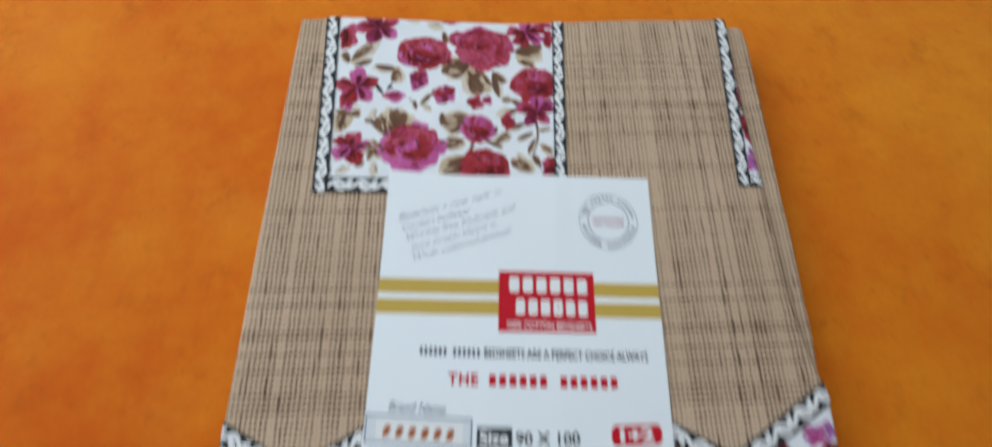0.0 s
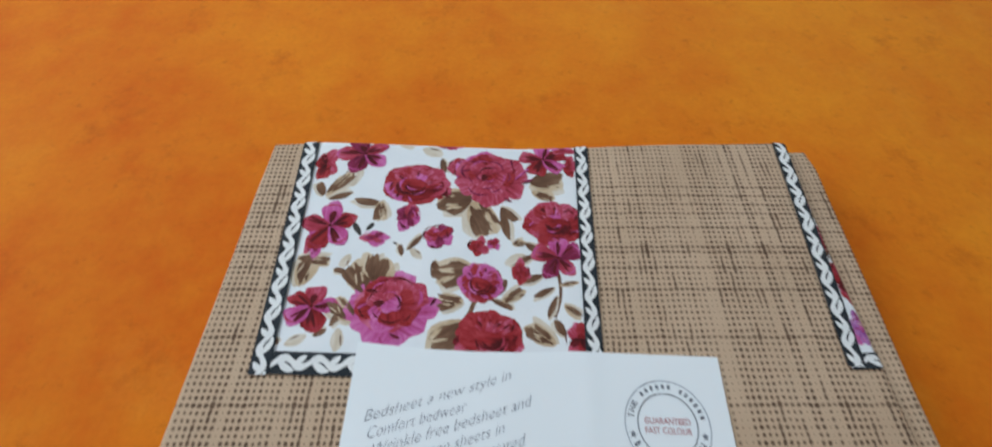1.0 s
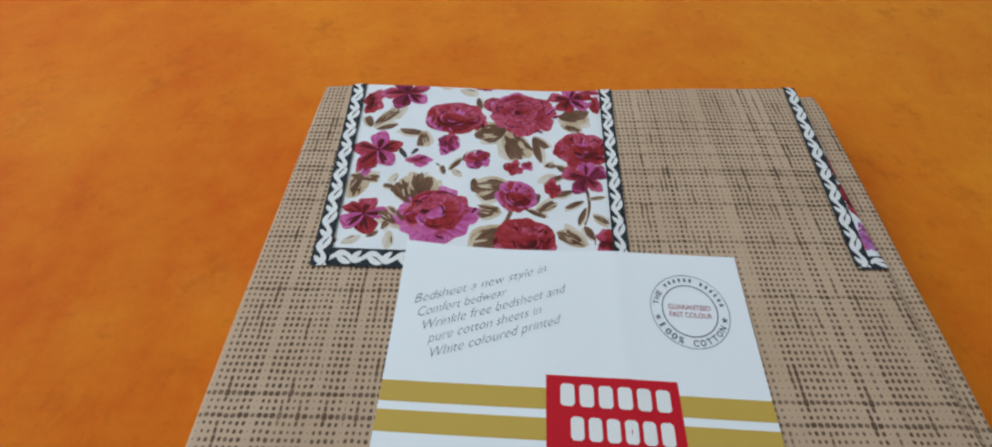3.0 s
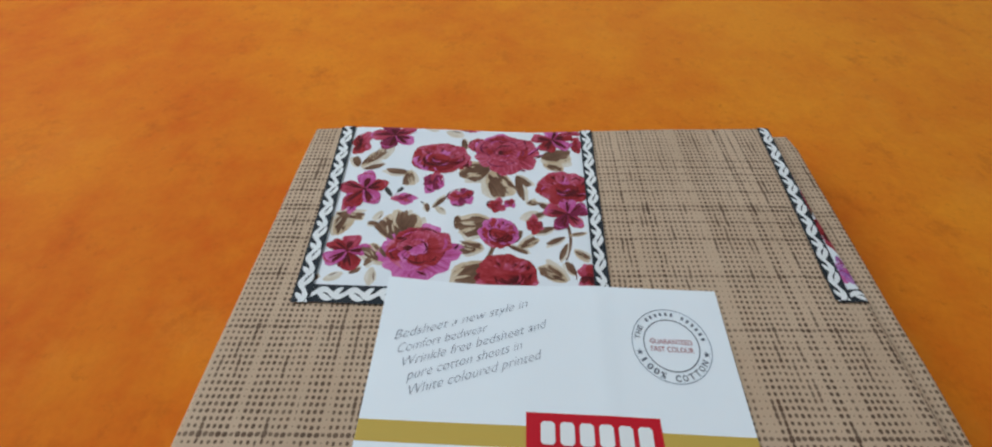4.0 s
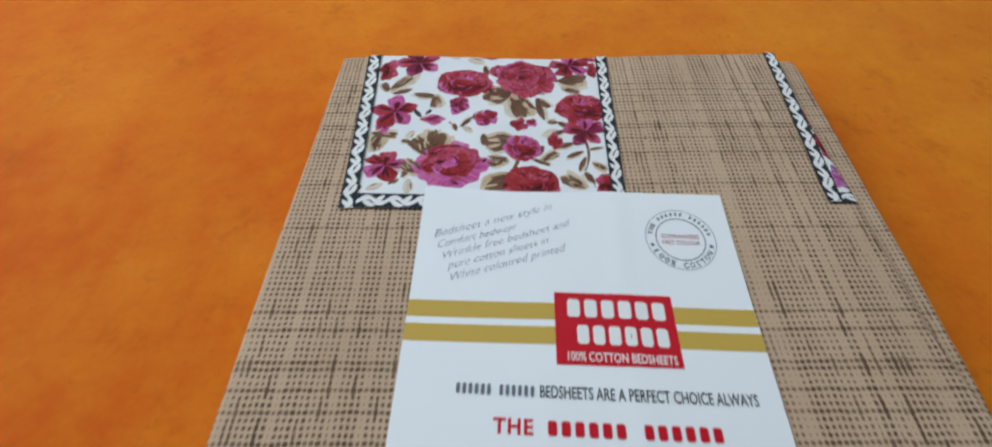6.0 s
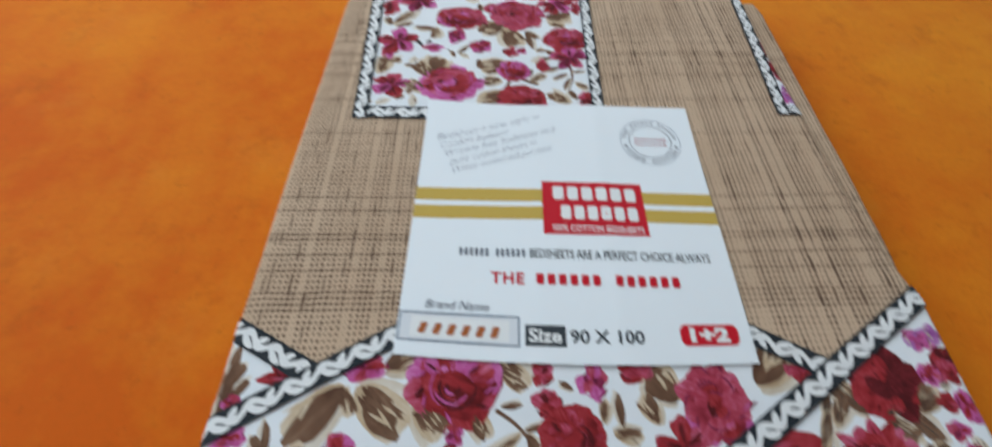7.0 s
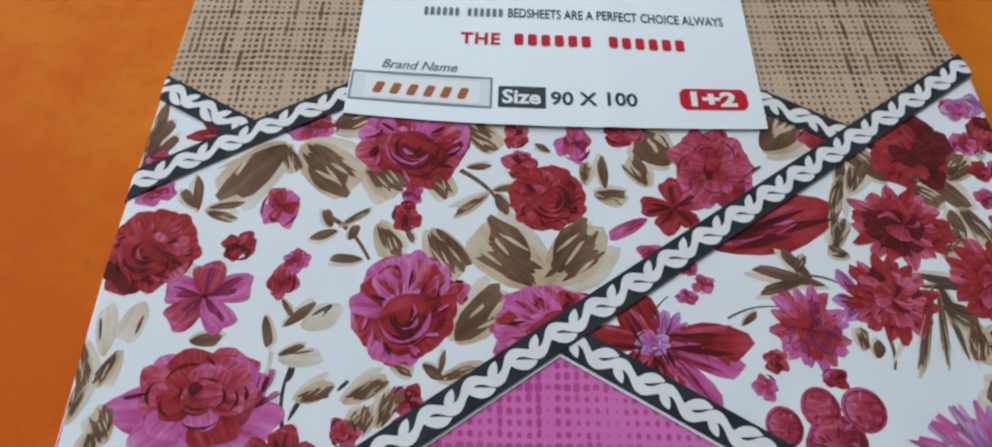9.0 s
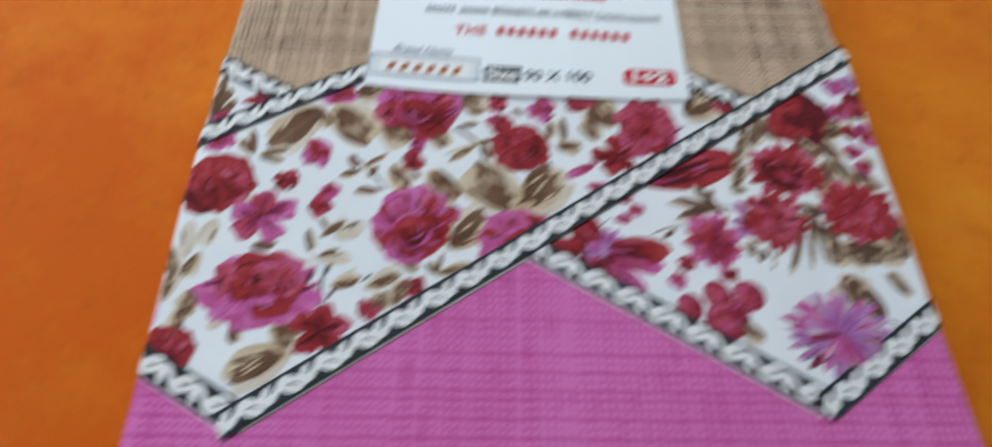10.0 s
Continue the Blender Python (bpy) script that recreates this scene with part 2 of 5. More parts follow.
# ---- building helpers ----
def part(name, bm, mats, parent, label=""):
    """Links a bmesh as one mesh object under a thing or a part."""
    me = bpy.data.meshes.new(name)
    bm.to_mesh(me)
    bm.free()
    for m in mats if isinstance(mats, (list, tuple)) else [mats]:
        me.materials.append(m)
    ob = new(name, me)
    ob.parent = parent
    if label:
        ob["label"] = label
    return ob


def along(table, y):
    """Straight steps between (y, value) pairs in rising y."""
    return float(np.interp(y, [p[0] for p in table], [p[1] for p in table]))


# outlines of the folded bundle, in millimetres: x of its sides by y, y of its back by x
LEFT = [(-190, -131.6), (-146, -133.1), (-105, -135.6), (-57, -138.6), (10, -140.6), (120, -141.1), (215, -141.6), (255, -140.8)]
TOP_RIGHT = [(-190, 160), (-138, 158.5), (-90, 156.5), (30, 156), (52, 150), (80, 145.5), (108, 145), (146, 143), (202, 139), (265, 138)]
LOW_RIGHT = [(-190, 158.8), (-138, 157.3), (-90, 155.3), (35, 155.6), (64, 156.8), (80, 156.2), (115, 156.2), (155, 155.0), (258, 152.8)]
BACK = [(-142, 252), (-114, 255), (-60, 255), (-7, 255.5), (27, 258), (76, 262.5), (130, 266), (152, 264)]
FRONT_Y = -188.0
TOP = 30.0
ROLL = 3.2


def drape(x, y):
    """Height in millimetres of the top cloth at (x, y) before the rolled edges."""
    h = TOP + 0.32 * math.sin(x / 21 + y / 47) + 0.25 * math.sin(y / 24 - x / 60 + 1.3)
    return h


def edge_gap(x, y):
    return min(x - along(LEFT, y), along(TOP_RIGHT, y) - x, along(BACK, x) - y, y - FRONT_Y)


def on_cloth(x, y, lift):
    """The point of the printed top cloth at (x, y) mm, lifted by so many mm."""
    s = max(0.0, edge_gap(x, y))
    h = drape(x, y)
    if s < ROLL:
        h -= ROLL - math.sqrt(max(0.0, ROLL ** 2 - (ROLL - s) ** 2))
    return Vector((x, y, h + lift)) * 0.001


def cut(bm, px, py, nx, ny):
    """Keep the side of the upright plane through (px, py) to which (nx, ny) points."""
    if bm.faces:
        bmesh.ops.bisect_plane(bm, geom=bm.verts[:] + bm.edges[:] + bm.faces[:], plane_co=(px, py, 0), plane_no=(nx, ny, 0), clear_inner=True, dist=1e-4)


def score(bm, px, py, nx, ny):
    """Cut an edge loop along an upright plane without removing anything."""
    bmesh.ops.bisect_plane(bm, geom=bm.verts[:] + bm.edges[:] + bm.faces[:], plane_co=(px, py, 0), plane_no=(nx, ny, 0), dist=1e-4)


def table_lines(table, inset, side):
    """Straight pieces of a side outline as (point, inward normal)."""
    for (y0, x0), (y1, x1) in zip(table, table[1:]):
        d = Vector((x1 - x0, y1 - y0)).normalized()
        n = Vector((d.y, -d.x)) * side
        yield y0, y1, (x0 + n.x * inset, y0 + n.y * inset), n


def trim_and_drape(bm, regions, lift, trim=0.1):
    """Clip a flat bmesh (mm, z = level) by half planes and by the bundle's outline, score it along the rolled edges, and lay it on the cloth."""
    for px, py, nx, ny in regions:
        cut(bm, px, py, nx, ny)
    if not bm.verts:
        return
    xs, ys = [v.co.x for v in bm.verts], [v.co.y for v in bm.verts]
    if min(xs) < -124:
        for inset in (0.5, 1.2, 2.6):
            for y0, y1, p, n in table_lines(LEFT, inset, 1):
                if y1 > min(ys) and y0 < max(ys):
                    score(bm, *p, *n)
    if max(xs) > 132:
        for inset in (0.5, 1.2, 2.6):
            for y0, y1, p, n in table_lines(TOP_RIGHT, inset, -1):
                if y1 > min(ys) and y0 < max(ys):
                    score(bm, *p, *n)
    if max(ys) > 246:
        for inset in (0.5, 1.2, 2.6):
            for (x0, b0), (x1, b1) in zip(BACK, BACK[1:]):
                d = Vector((x1 - x0, b1 - b0)).normalized()
                if x1 > min(xs) and x0 < max(xs):
                    score(bm, x0 + d.y * inset, b0 - d.x * inset, d.y, -d.x)
    gone = [f for f in bm.faces if (lambda c: edge_gap(c.x, c.y) < trim)(f.calc_center_median())]
    bmesh.ops.delete(bm, geom=gone, context="FACES")
    for v in bm.verts:
        v.co = on_cloth(v.co.x, v.co.y, lift + v.co.z)


def sheet_grid(x0, x1, y0, y1, step):
    bm = bmesh.new()
    nx, ny = max(1, round((x1 - x0) / step)), max(1, round((y1 - y0) / step))
    vs = [[bm.verts.new((x0 + (x1 - x0) * i / nx, y0 + (y1 - y0) * j / ny, 0)) for i in range(nx + 1)] for j in range(ny + 1)]
    for j in range(ny):
        for i in range(nx):
            bm.faces.new((vs[j][i], vs[j][i + 1], vs[j + 1][i + 1], vs[j + 1][i]))
    return bm


def below(a, b):
    """Half plane under the line through a and b."""
    (x0, y0), (x1, y1) = sorted((a, b))
    d = Vector((x1 - x0, y1 - y0)).normalized()
    return (x0, y0, d.y, -d.x)


def above(a, b):
    x, y, nx, ny = below(a, b)
    return (x, y, -nx, -ny)


# ---- the room: plain walls that close the place ----
def box(bm, lo, hi):
    m = Matrix.Translation([(a + b) / 2 for a, b in zip(lo, hi)]) @ Matrix.Diagonal([b - a for a, b in zip(lo, hi)] + [1])
    return bmesh.ops.create_cube(bm, size=1, matrix=m)


def structure(name, boxes, mat, label, category):
    bm = bmesh.new()
    for lo, hi in boxes:
        box(bm, lo, hi)
    return tagged(part(name, bm, mat, None), label, category, kind="structure")


structure("floor", [((-1.05, -2, -0.12), (2, 1.4, -0.012))], FLOOR, "plain grey cement floor under the orange cloth", "floor")
structure("ceiling", [((-1.15, -2.1, 2.7), (2.1, 1.5, 2.8))], WALL, "plain off-white painted ceiling", "ceiling")
structure("wall_north", [((-1.05, 1.4, -0.12), (2.0, 1.5, 0.65)), ((-1.05, 1.4, 1.85), (2.0, 1.5, 2.7)), ((-1.05, 1.4, 0.65), (-0.45, 1.5, 1.85)), ((0.81, 1.4, 0.65), (2.0, 1.5, 1.85))],
          WALL, "plain off-white painted wall with a window opening", "wall")
structure("wall_south", [((-1.15, -2.1, -0.12), (2.1, -2.0, 2.7))], WALL, "plain off-white painted wall", "wall")
structure("wall_east", [((2.0, -2.0, -0.12), (2.1, 1.5, 2.7))], WALL, "plain off-white painted wall", "wall")
structure("wall_west", [((-1.15, -2.0, -0.12), (-1.05, 1.5, 0.48)), ((-1.15, -2.0, 1.52), (-1.05, 1.5, 2.7)), ((-1.15, -2.0, 0.48), (-1.05, -0.16, 1.52)), ((-1.15, 0.9, 0.48), (-1.05, 1.5, 1.52))],
          WALL, "plain off-white painted wall with a window opening", "wall")

# ---- the orange cloth ----
bm = sheet_grid(-960, 1300, -1300, 1300, 20)
for v in bm.verts:
    x, y = v.co.x, v.co.y
    h = 0.9 * noise.noise(Vector((x / 190, y / 190, 3)))
    calm = min(1.0, max(0.0, (max(abs(x - 8) - 150, abs(y - 35) - 225)) / 60))
    v.co = Vector((x, y, h * calm - 0.4)) * 0.001
for f in bm.faces:
    f.smooth = True
rim = bmesh.ops.extrude_edge_only(bm, edges=[e for e in bm.edges if e.is_boundary])["geom"]
for v in rim:
    if isinstance(v, bmesh.types.BMVert):
        v.co.z = -0.012
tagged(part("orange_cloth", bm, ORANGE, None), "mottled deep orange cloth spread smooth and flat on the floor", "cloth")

# ---- the folded bedsheet ----
bedsheet = tagged(new("folded_bedsheet"), "folded tan dotted cotton bedsheet with rose panels on orange cloth", "bedsheet")


def fold_layer(z0, z1, left_in, right_table, right_in, back_in):
    """One folded layer of the bundle: a slab with rolled edges."""
    bm = bmesh.new()
    r = (z1 - z0) / 2
    ys = list(np.linspace(FRONT_Y + 1, 250, 44))
    rings = []
    for k in range(9):
        a = math.pi * (k / 8 - 0.5)
        out, z = r * math.cos(a) - r, (z0 + z1) / 2 + r * math.sin(a)
        loop = []
        for y in ys:
            loop.append((along(LEFT, y) + left_in - out + 0.5 * noise.noise(Vector((y / 40, z0, 1))), y, z))
        xs = np.linspace(-130, 130, 20)
        for i, x in enumerate(xs):
            t = i / 19
            xl, xr = along(LEFT, 250) + left_in - out, along(right_table, 250) - right_in + out
            loop.append((xl + (xr - xl) * (0.01 + 0.98 * t), along(BACK, x) - back_in + out, z))
        for y in reversed(ys):
            loop.append((along(right_table, y) - right_in + out + 0.5 * noise.noise(Vector((y / 40, z0, 7))), y, z))
        rings.append([bm.verts.new(Vector(p) * 0.001) for p in loop])
    n = len(rings[0])
    for a, b in zip(rings, rings[1:]):
        for i in range(n):
            f = bm.faces.new((a[i], a[(i + 1) % n], b[(i + 1) % n], b[i]))
            f.smooth = True
    bm.faces.new(rings[-1])
    bm.faces.new(list(reversed(rings[0])))
    bmesh.ops.recalc_face_normals(bm, faces=bm.faces[:])
    return part("fold_layer", bm, TAN, bedsheet)


fold_layer(0.0, 5.2, 1.6, LOW_RIGHT, 2.6, 3.0)
fold_layer(5.2, 10.6, 0.8, LOW_RIGHT, 1.2, 2.2)
fold_layer(10.6, 15.8, 2.0, LOW_RIGHT, 2.2, 3.4)
fold_layer(15.8, 21.2, 1.0, LOW_RIGHT, 1.4, 2.4)
fold_layer(21.2, 26.0, 1.4, LOW_RIGHT, 0.0, 3.0)

bm = sheet_grid(-144, 160, FRONT_Y, 267, 4)
trim_and_drape(bm, [], 0.0, 0.0)
# the rim of the top layer hangs down on the fold below
rim = [e for e in bm.edges if e.is_boundary]
ext = bmesh.ops.extrude_edge_only(bm, edges=rim)["geom"]
for v in ext:
    if isinstance(v, bmesh.types.BMVert):
        v.co.z = 0.0252
for f in bm.faces:
    f.smooth = True
part("top_layer", bm, TAN, bedsheet, "tan cotton printed with a dotted brown crosshatch")

# seams between the printed panels, as lines in millimetres
DIAG_A = ((-141, -32), (-76, 6.5))
ARM_R = ((73, 13.5), (101, -0.5))
UP_V = ((-139, 8.5), (-103, -9.5))
DIAG_B = ((-98, -138), (160, 36.5))
LOW_L = ((-134, -119.5), (-97, -137))
ARM_LOW = ((2, -73.5), (105, -127))
LOW_R = ((105, -127), (157, -92))
REGION_A = [below(*DIAG_A), below(*ARM_R), above(*DIAG_B), above(*LOW_L)]
REGION_B = [below(*DIAG_B), above(*ARM_LOW), above(*LOW_R)]
REGION_C = [below(*UP_V), above(*DIAG_A)]
REGION_TOP = [(-119, 252, 1, 0.06), (24.5, 200, -1, 0), (0, 137, 0, 1)]
REGION_STRIP = [(133.5, 266, 1, -0.03), (0, 147, 0, 1)]


def panel(name, mat, region, lift, label, x0=-145, x1=160, y0=-190, y1=268):
    bm = sheet_grid(x0, x1, y0, y1, 4)
    trim_and_drape(bm, region, lift)
    for f in bm.faces:
        f.smooth = True
    ob = part(name, bm, mat, bedsheet, label)
    return ob


pink_panel = panel("pink_panel", PINK_DOT, [], 0.06, "pink cotton with a darker dotted crosshatch", y1=-62)
panel_a = (panel("floral_panel", WHITE, REGION_A, 0.12, "white cotton printed with crimson roses", y0=-146, y1=60), REGION_A)
panel_b = (panel("floral_panel", WHITE, REGION_B, 0.12, "white cotton printed with dark red dahlias", y0=-146, y1=60), REGION_B)
panel_c = (panel("floral_panel", WHITE, REGION_C, 0.12, "white cotton corner with brown leaves", y0=-60, y1=60, x1=-60), REGION_C)
panel_top = (panel("floral_panel", WHITE, REGION_TOP, 0.12, "white cotton printed with roses and leaves", y0=120), REGION_TOP)
panel_strip = (panel("floral_panel", WHITE, REGION_STRIP, 0.12, "narrow folded strip of rose print", y0=120, x0=110), REGION_STRIP)


# ---- printed flowers ----
class Ink:
    """Flat painted shapes stacked in order, in millimetres."""

    def __init__(self, lift=0.16):
        self.bm, self.lift, self.level = bmesh.new(), lift, 0.0
        self.uv = self.bm.loops.layers.uv.new("petal")
        self.count = 0

    def face(self, verts, index, where):
        f = self.bm.faces.new(verts)
        f.material_index = index
        for loop in f.loops:
            loop[self.uv].uv = where(loop.vert.co)

    def shape(self, outline, colour):
        """An outline whose first point is its base and whose middle point is its tip."""
        self.level += 0.011
        self.count += 1
        z, n = self.level, len(outline)
        cx, cy = sum(p[0] for p in outline) / n, sum(p[1] for p in outline) / n
        size = max(math.hypot(p[0] - cx, p[1] - cy) for p in outline)
        steps = 1 if size < 5 else 2 if size < 11 else 3
        index = INK_NAMES.index(colour)
        base, tip = Vector(outline[0]), Vector(outline[n // 2])
        axis = tip - base
        shift = 3.7 * self.count + 0.31 * cx

        def where(co):
            d = Vector((co.x, co.y)) - base
            q = max(1e-6, axis.length_squared)
            return (d.dot(axis) / q, (axis.x * d.y - axis.y * d.x) / q + shift)

        mid = self.bm.verts.new((cx, cy, z))
        inner = None
        for s in range(1, steps + 1):
            k = s / steps
            ring = [self.bm.verts.new((cx + (x - cx) * k, cy + (y - cy) * k, z)) for x, y in outline]
            for i in range(n):
                j = (i + 1) % n
                self.face((mid, ring[i], ring[j]) if inner is None else (inner[i], ring[i], ring[j], inner[j]), index, where)
            inner = ring

    def lay(self, name, where):
        trim_and_drape(self.bm, where[1], self.lift)
        for f in self.bm.faces:
            f.smooth = True
        if len(self.bm.faces) == 0:
            self.bm.free()
            return None
        return part(name, self.bm, list(INKS.values()), where[0])


def disc(x, y, rx, ry, n=22):
    """The patch of dye under a flower's petals."""
    return [(x + rx * math.cos(2 * math.pi * i / n), y + ry * math.sin(2 * math.pi * i / n)) for i in range(n)]


def petal_outline(bx, by, ang, length, width, rng, ruffle=0.06, blunt=0.6, n=18):
    """A petal from its base: narrow at the base, widest past the middle, with an uneven rim."""
    pts = []
    ph = rng.uniform(0, 6.3)
    for i in range(n):
        a = 2 * math.pi * i / n
        u = 0.5 - 0.5 * math.cos(a)
        wv = math.sin(a) * (0.35 + 0.65 * u ** blunt)
        k = 1 + ruffle * math.sin(4 * a + ph) + ruffle * rng.uniform(-0.3, 0.3)
        px, py = length * u * k, 0.5 * width * wv * k
        pts.append((bx + px * math.cos(ang) - py * math.sin(ang), by + px * math.sin(ang) + py * math.cos(ang)))
    return pts


def crescent(cx, cy, rx, ry, a0, a1, thick, rng, n=9):
    """A brush stroke that follows a petal's rim."""
    outer, inner = [], []
    for i in range(n):
        t = i / (n - 1)
        a = a0 + (a1 - a0) * t
        w = thick * math.sin(math.pi * min(1, max(0.04, t))) * rng.uniform(0.7, 1.2)
        outer.append((cx + (rx + w / 2) * math.cos(a), cy + (ry + w / 2) * math.sin(a)))
        inner.append((cx + (rx - w / 2) * math.cos(a), cy + (ry - w / 2) * math.sin(a)))
    return outer, inner


def stroke(ink, outer, inner, colour):
    """A ribbon between two rims."""
    ink.level += 0.011
    z = ink.level
    a = [ink.bm.verts.new((x, y, z)) for x, y in outer]
    b = [ink.bm.verts.new((x, y, z)) for x, y in inner]
    index = INK_NAMES.index(colour)
    for i in range(len(a) - 1):
        ink.face((a[i], a[i + 1], b[i + 1], b[i]), index, lambda co: (0.5, co.x * 0.2 + co.y * 0.07))


# which inks a flower takes: rim petals, inner petals, deep strokes, light strokes
CRIM = (("crimson", "crimson", "rose"), ("crimson", "rose", "maroon"), "maroon", "rose")
ROSY = (("magenta", "rose", "magenta"), ("crimson", "rose", "crimson"), "maroon", "magenta")
PLUMMY = (("rose", "plum", "magenta"), ("plum", "crimson", "plum"), "maroon", "magenta")
WINE = (("rose", "crimson", "magenta"), ("crimson", "rose", "crimson"), "maroon", "magenta")
BLUSH = (("magenta", "rose", "magenta"), ("rose", "crimson", "rose"), "maroon", "magenta")
TWOTONE = (("crimson", "magenta", "rose", "crimson", "magenta"), ("maroon", "crimson", "plum"), "maroon", "rose")
DARK = (("crimson", "crimson", "maroon"), ("crimson", "maroon", "crimson"), "maroon", "crimson")
PINK = (("rose", "rose", "magenta"), ("rose", "crimson", "rose"), "plum", "magenta")
ROSE_RED = (("crimson", "rose", "crimson"), ("crimson", "rose", "crimson"), "maroon", "magenta")
MAGE = (("magenta", "rose", "magenta"), ("plum", "rose", "crimson"), "plum", "magenta")
LILA = (("lilac", "lilac", "magenta"), ("lilac", "magenta"), "plum", "pale")


def rose(where, x, y, rx, ry, inks, seed):
    """A full rose: ruffled rim petals, overlapping inner petals with deep folds, a dark heart off the middle."""
    rng, ink = random.Random(seed), Ink()
    rims, cores, deep, light = inks
    r0, turn = min(rx, ry), rng.uniform(0, 6.3)
    ex, ey = rx / r0, ry / r0

    def put(outline, colour):
        ink.shape([(x + (px - x) * ex, y + (py - y) * ey) for px, py in outline], colour)

    def fold(cx, cy, a, size, colour, thick=0.16):
        o, n = crescent(cx, cy, size, size, a - rng.uniform(0.6, 1.1), a + rng.uniform(0.6, 1.1), size * thick * rng.uniform(0.7, 1.3), rng)
        stroke(ink, [(x + (p - x) * ex, y + (q - y) * ey) for p, q in o], [(x + (p - x) * ex, y + (q - y) * ey) for p, q in n], colour)

    def peony():
        up = radians(90) + rng.uniform(-0.8, 0.8)
        cu, su = math.cos(up), math.sin(up)

        def blob(ox, oy, ra, rb, colour, rough=0.08, n=26):
            pts = []
            for k in range(n):
                a = 2 * math.pi * k / n
                q = 1 + rough * math.sin(5 * a + seed) + rng.uniform(-rough, rough) * 0.6
                p, s = ra * q * math.cos(a) * r0, rb * q * math.sin(a) * r0
                pts.append((x + ox * r0 + p * su + s * cu, y + oy * r0 - p * cu + s * su))
            put(pts, colour)

        blob(0, 0, 0.93, 0.90, rims[1], 0.05)
        for k in range(11):
            a = up + k * 0.5712 + rng.uniform(-0.15, 0.15)
            d = 0.34 * r0
            tone = rims[0] if math.cos(a - up) > -0.1 else rng.choice(rims + cores)
            put(petal_outline(x + d * math.cos(a), y + d * math.sin(a), a, r0 * rng.uniform(0.54, 0.68), r0 * rng.uniform(0.62, 0.86), rng, 0.05, 0.35, 22), tone)
        blob(0, 0, 0.76, 0.72, cores[0])
        for k, lean in enumerate((-1.15, 1.1, -0.7, 0.65, -0.25, 0.25)):
            a = up + lean + rng.uniform(-0.12, 0.12)
            tone = (cores[0], rims[0], cores[1])[k % 3] if k < 4 else rims[0]
            put(petal_outline(x - 0.05 * r0 * cu, y - 0.05 * r0 * su, a, r0 * rng.uniform(0.78, 0.96), r0 * rng.uniform(0.42, 0.56), rng, 0.06, 0.5, 20), tone)
        for k in range(3):
            a = up + (k - 1) * 0.75 + rng.uniform(-0.2, 0.2)
            put(petal_outline(x - 0.12 * r0 * cu, y - 0.12 * r0 * su, a, r0 * rng.uniform(0.45, 0.66), r0 * rng.uniform(0.32, 0.46), rng, 0.07, 0.5, 18), rims[0] if k != 1 else light)
        for k in range(16):
            a = up + rng.uniform(-1.5, 1.5)
            d = rng.uniform(0.2, 0.55)
            put(petal_outline(x + d * r0 * math.cos(a), y + d * r0 * math.sin(a), a + rng.uniform(-0.35, 0.35), r0 * rng.uniform(0.2, 0.36), r0 * rng.uniform(0.06, 0.12), rng, 0.05, 0.5, 10), deep if k % 4 == 0 else cores[k % 2])
        blob(-0.24 * cu, -0.24 * su, 0.58, 0.44, cores[0], 0.06)
        bx, by = x - 0.1 * r0 * cu, y - 0.1 * r0 * su
        for k in range(15):
            a = up + math.pi + rng.uniform(-1.3, 1.3)
            rad = rng.uniform(0.12, 0.5) * r0
            fold(bx, by, a, rad, deep if k % 4 else light, 0.07 * r0 / rad * rng.uniform(0.8, 1.5))
        for k in range(9):
            a = up + math.pi + rng.uniform(-2.0, 2.0)
            put(petal_outline(x + 0.62 * r0 * math.cos(a), y + 0.62 * r0 * math.sin(a), a + rng.uniform(0.6, 1.2), r0 * 0.26, r0 * 0.08, rng, n=8), rng.choice((light, deep, rims[0])))

    if inks not in (PINK, BLUSH):
        peony()
    else:
        def side(a):
            return math.cos(a - turn)

        for i in range(9):
            a = turn + i * 0.698 + rng.uniform(-0.2, 0.2)
            d = 0.16 * r0
            tone = rims[0] if side(a) > 0.1 else rng.choice(rims)
            put(petal_outline(x + d * math.cos(a), y + d * math.sin(a), a, r0 * rng.uniform(0.66, 0.86), r0 * rng.uniform(0.65, 0.9), rng, 0.06, 0.4, 24), tone)
        hx, hy = x - 0.14 * r0 * math.cos(turn), y - 0.10 * r0 * math.sin(turn) + 0.05 * r0
        put([(hx + 0.68 * r0 * math.cos(a) * rng.uniform(0.93, 1.07), hy + 0.68 * r0 * math.sin(a) * rng.uniform(0.93, 1.07)) for a in np.linspace(0, 2 * math.pi, 29)[:-1]], cores[0])
        for count, d0, size in ((6, 0.34, 0.52), (5, 0.2, 0.44), (4, 0.07, 0.32)):
            for i in range(count):
                a = turn + size * 9 + i * 2 * math.pi / count + rng.uniform(-0.25, 0.25)
                d = d0 * r0 * rng.uniform(0.85, 1.15)
                cx, cy = hx + d * math.cos(a), hy + d * math.sin(a)
                tone = rng.choice((rims[0], cores[1])) if side(a) > 0.35 else rng.choice(cores + (cores[0],))
                length, wide = r0 * size * rng.uniform(0.85, 1.1), r0 * size * rng.uniform(1.0, 1.4)
                put(petal_outline(cx - 0.12 * r0 * math.cos(a), cy - 0.12 * r0 * math.sin(a), a + rng.uniform(-0.35, 0.35), length, wide, rng, 0.05, 0.4, 20), tone)
                if rng.random() < 0.75:
                    fold(cx, cy, a + rng.uniform(-0.4, 0.4), length * rng.uniform(0.45, 0.75), deep if rng.random() < 0.72 else light, 0.2)
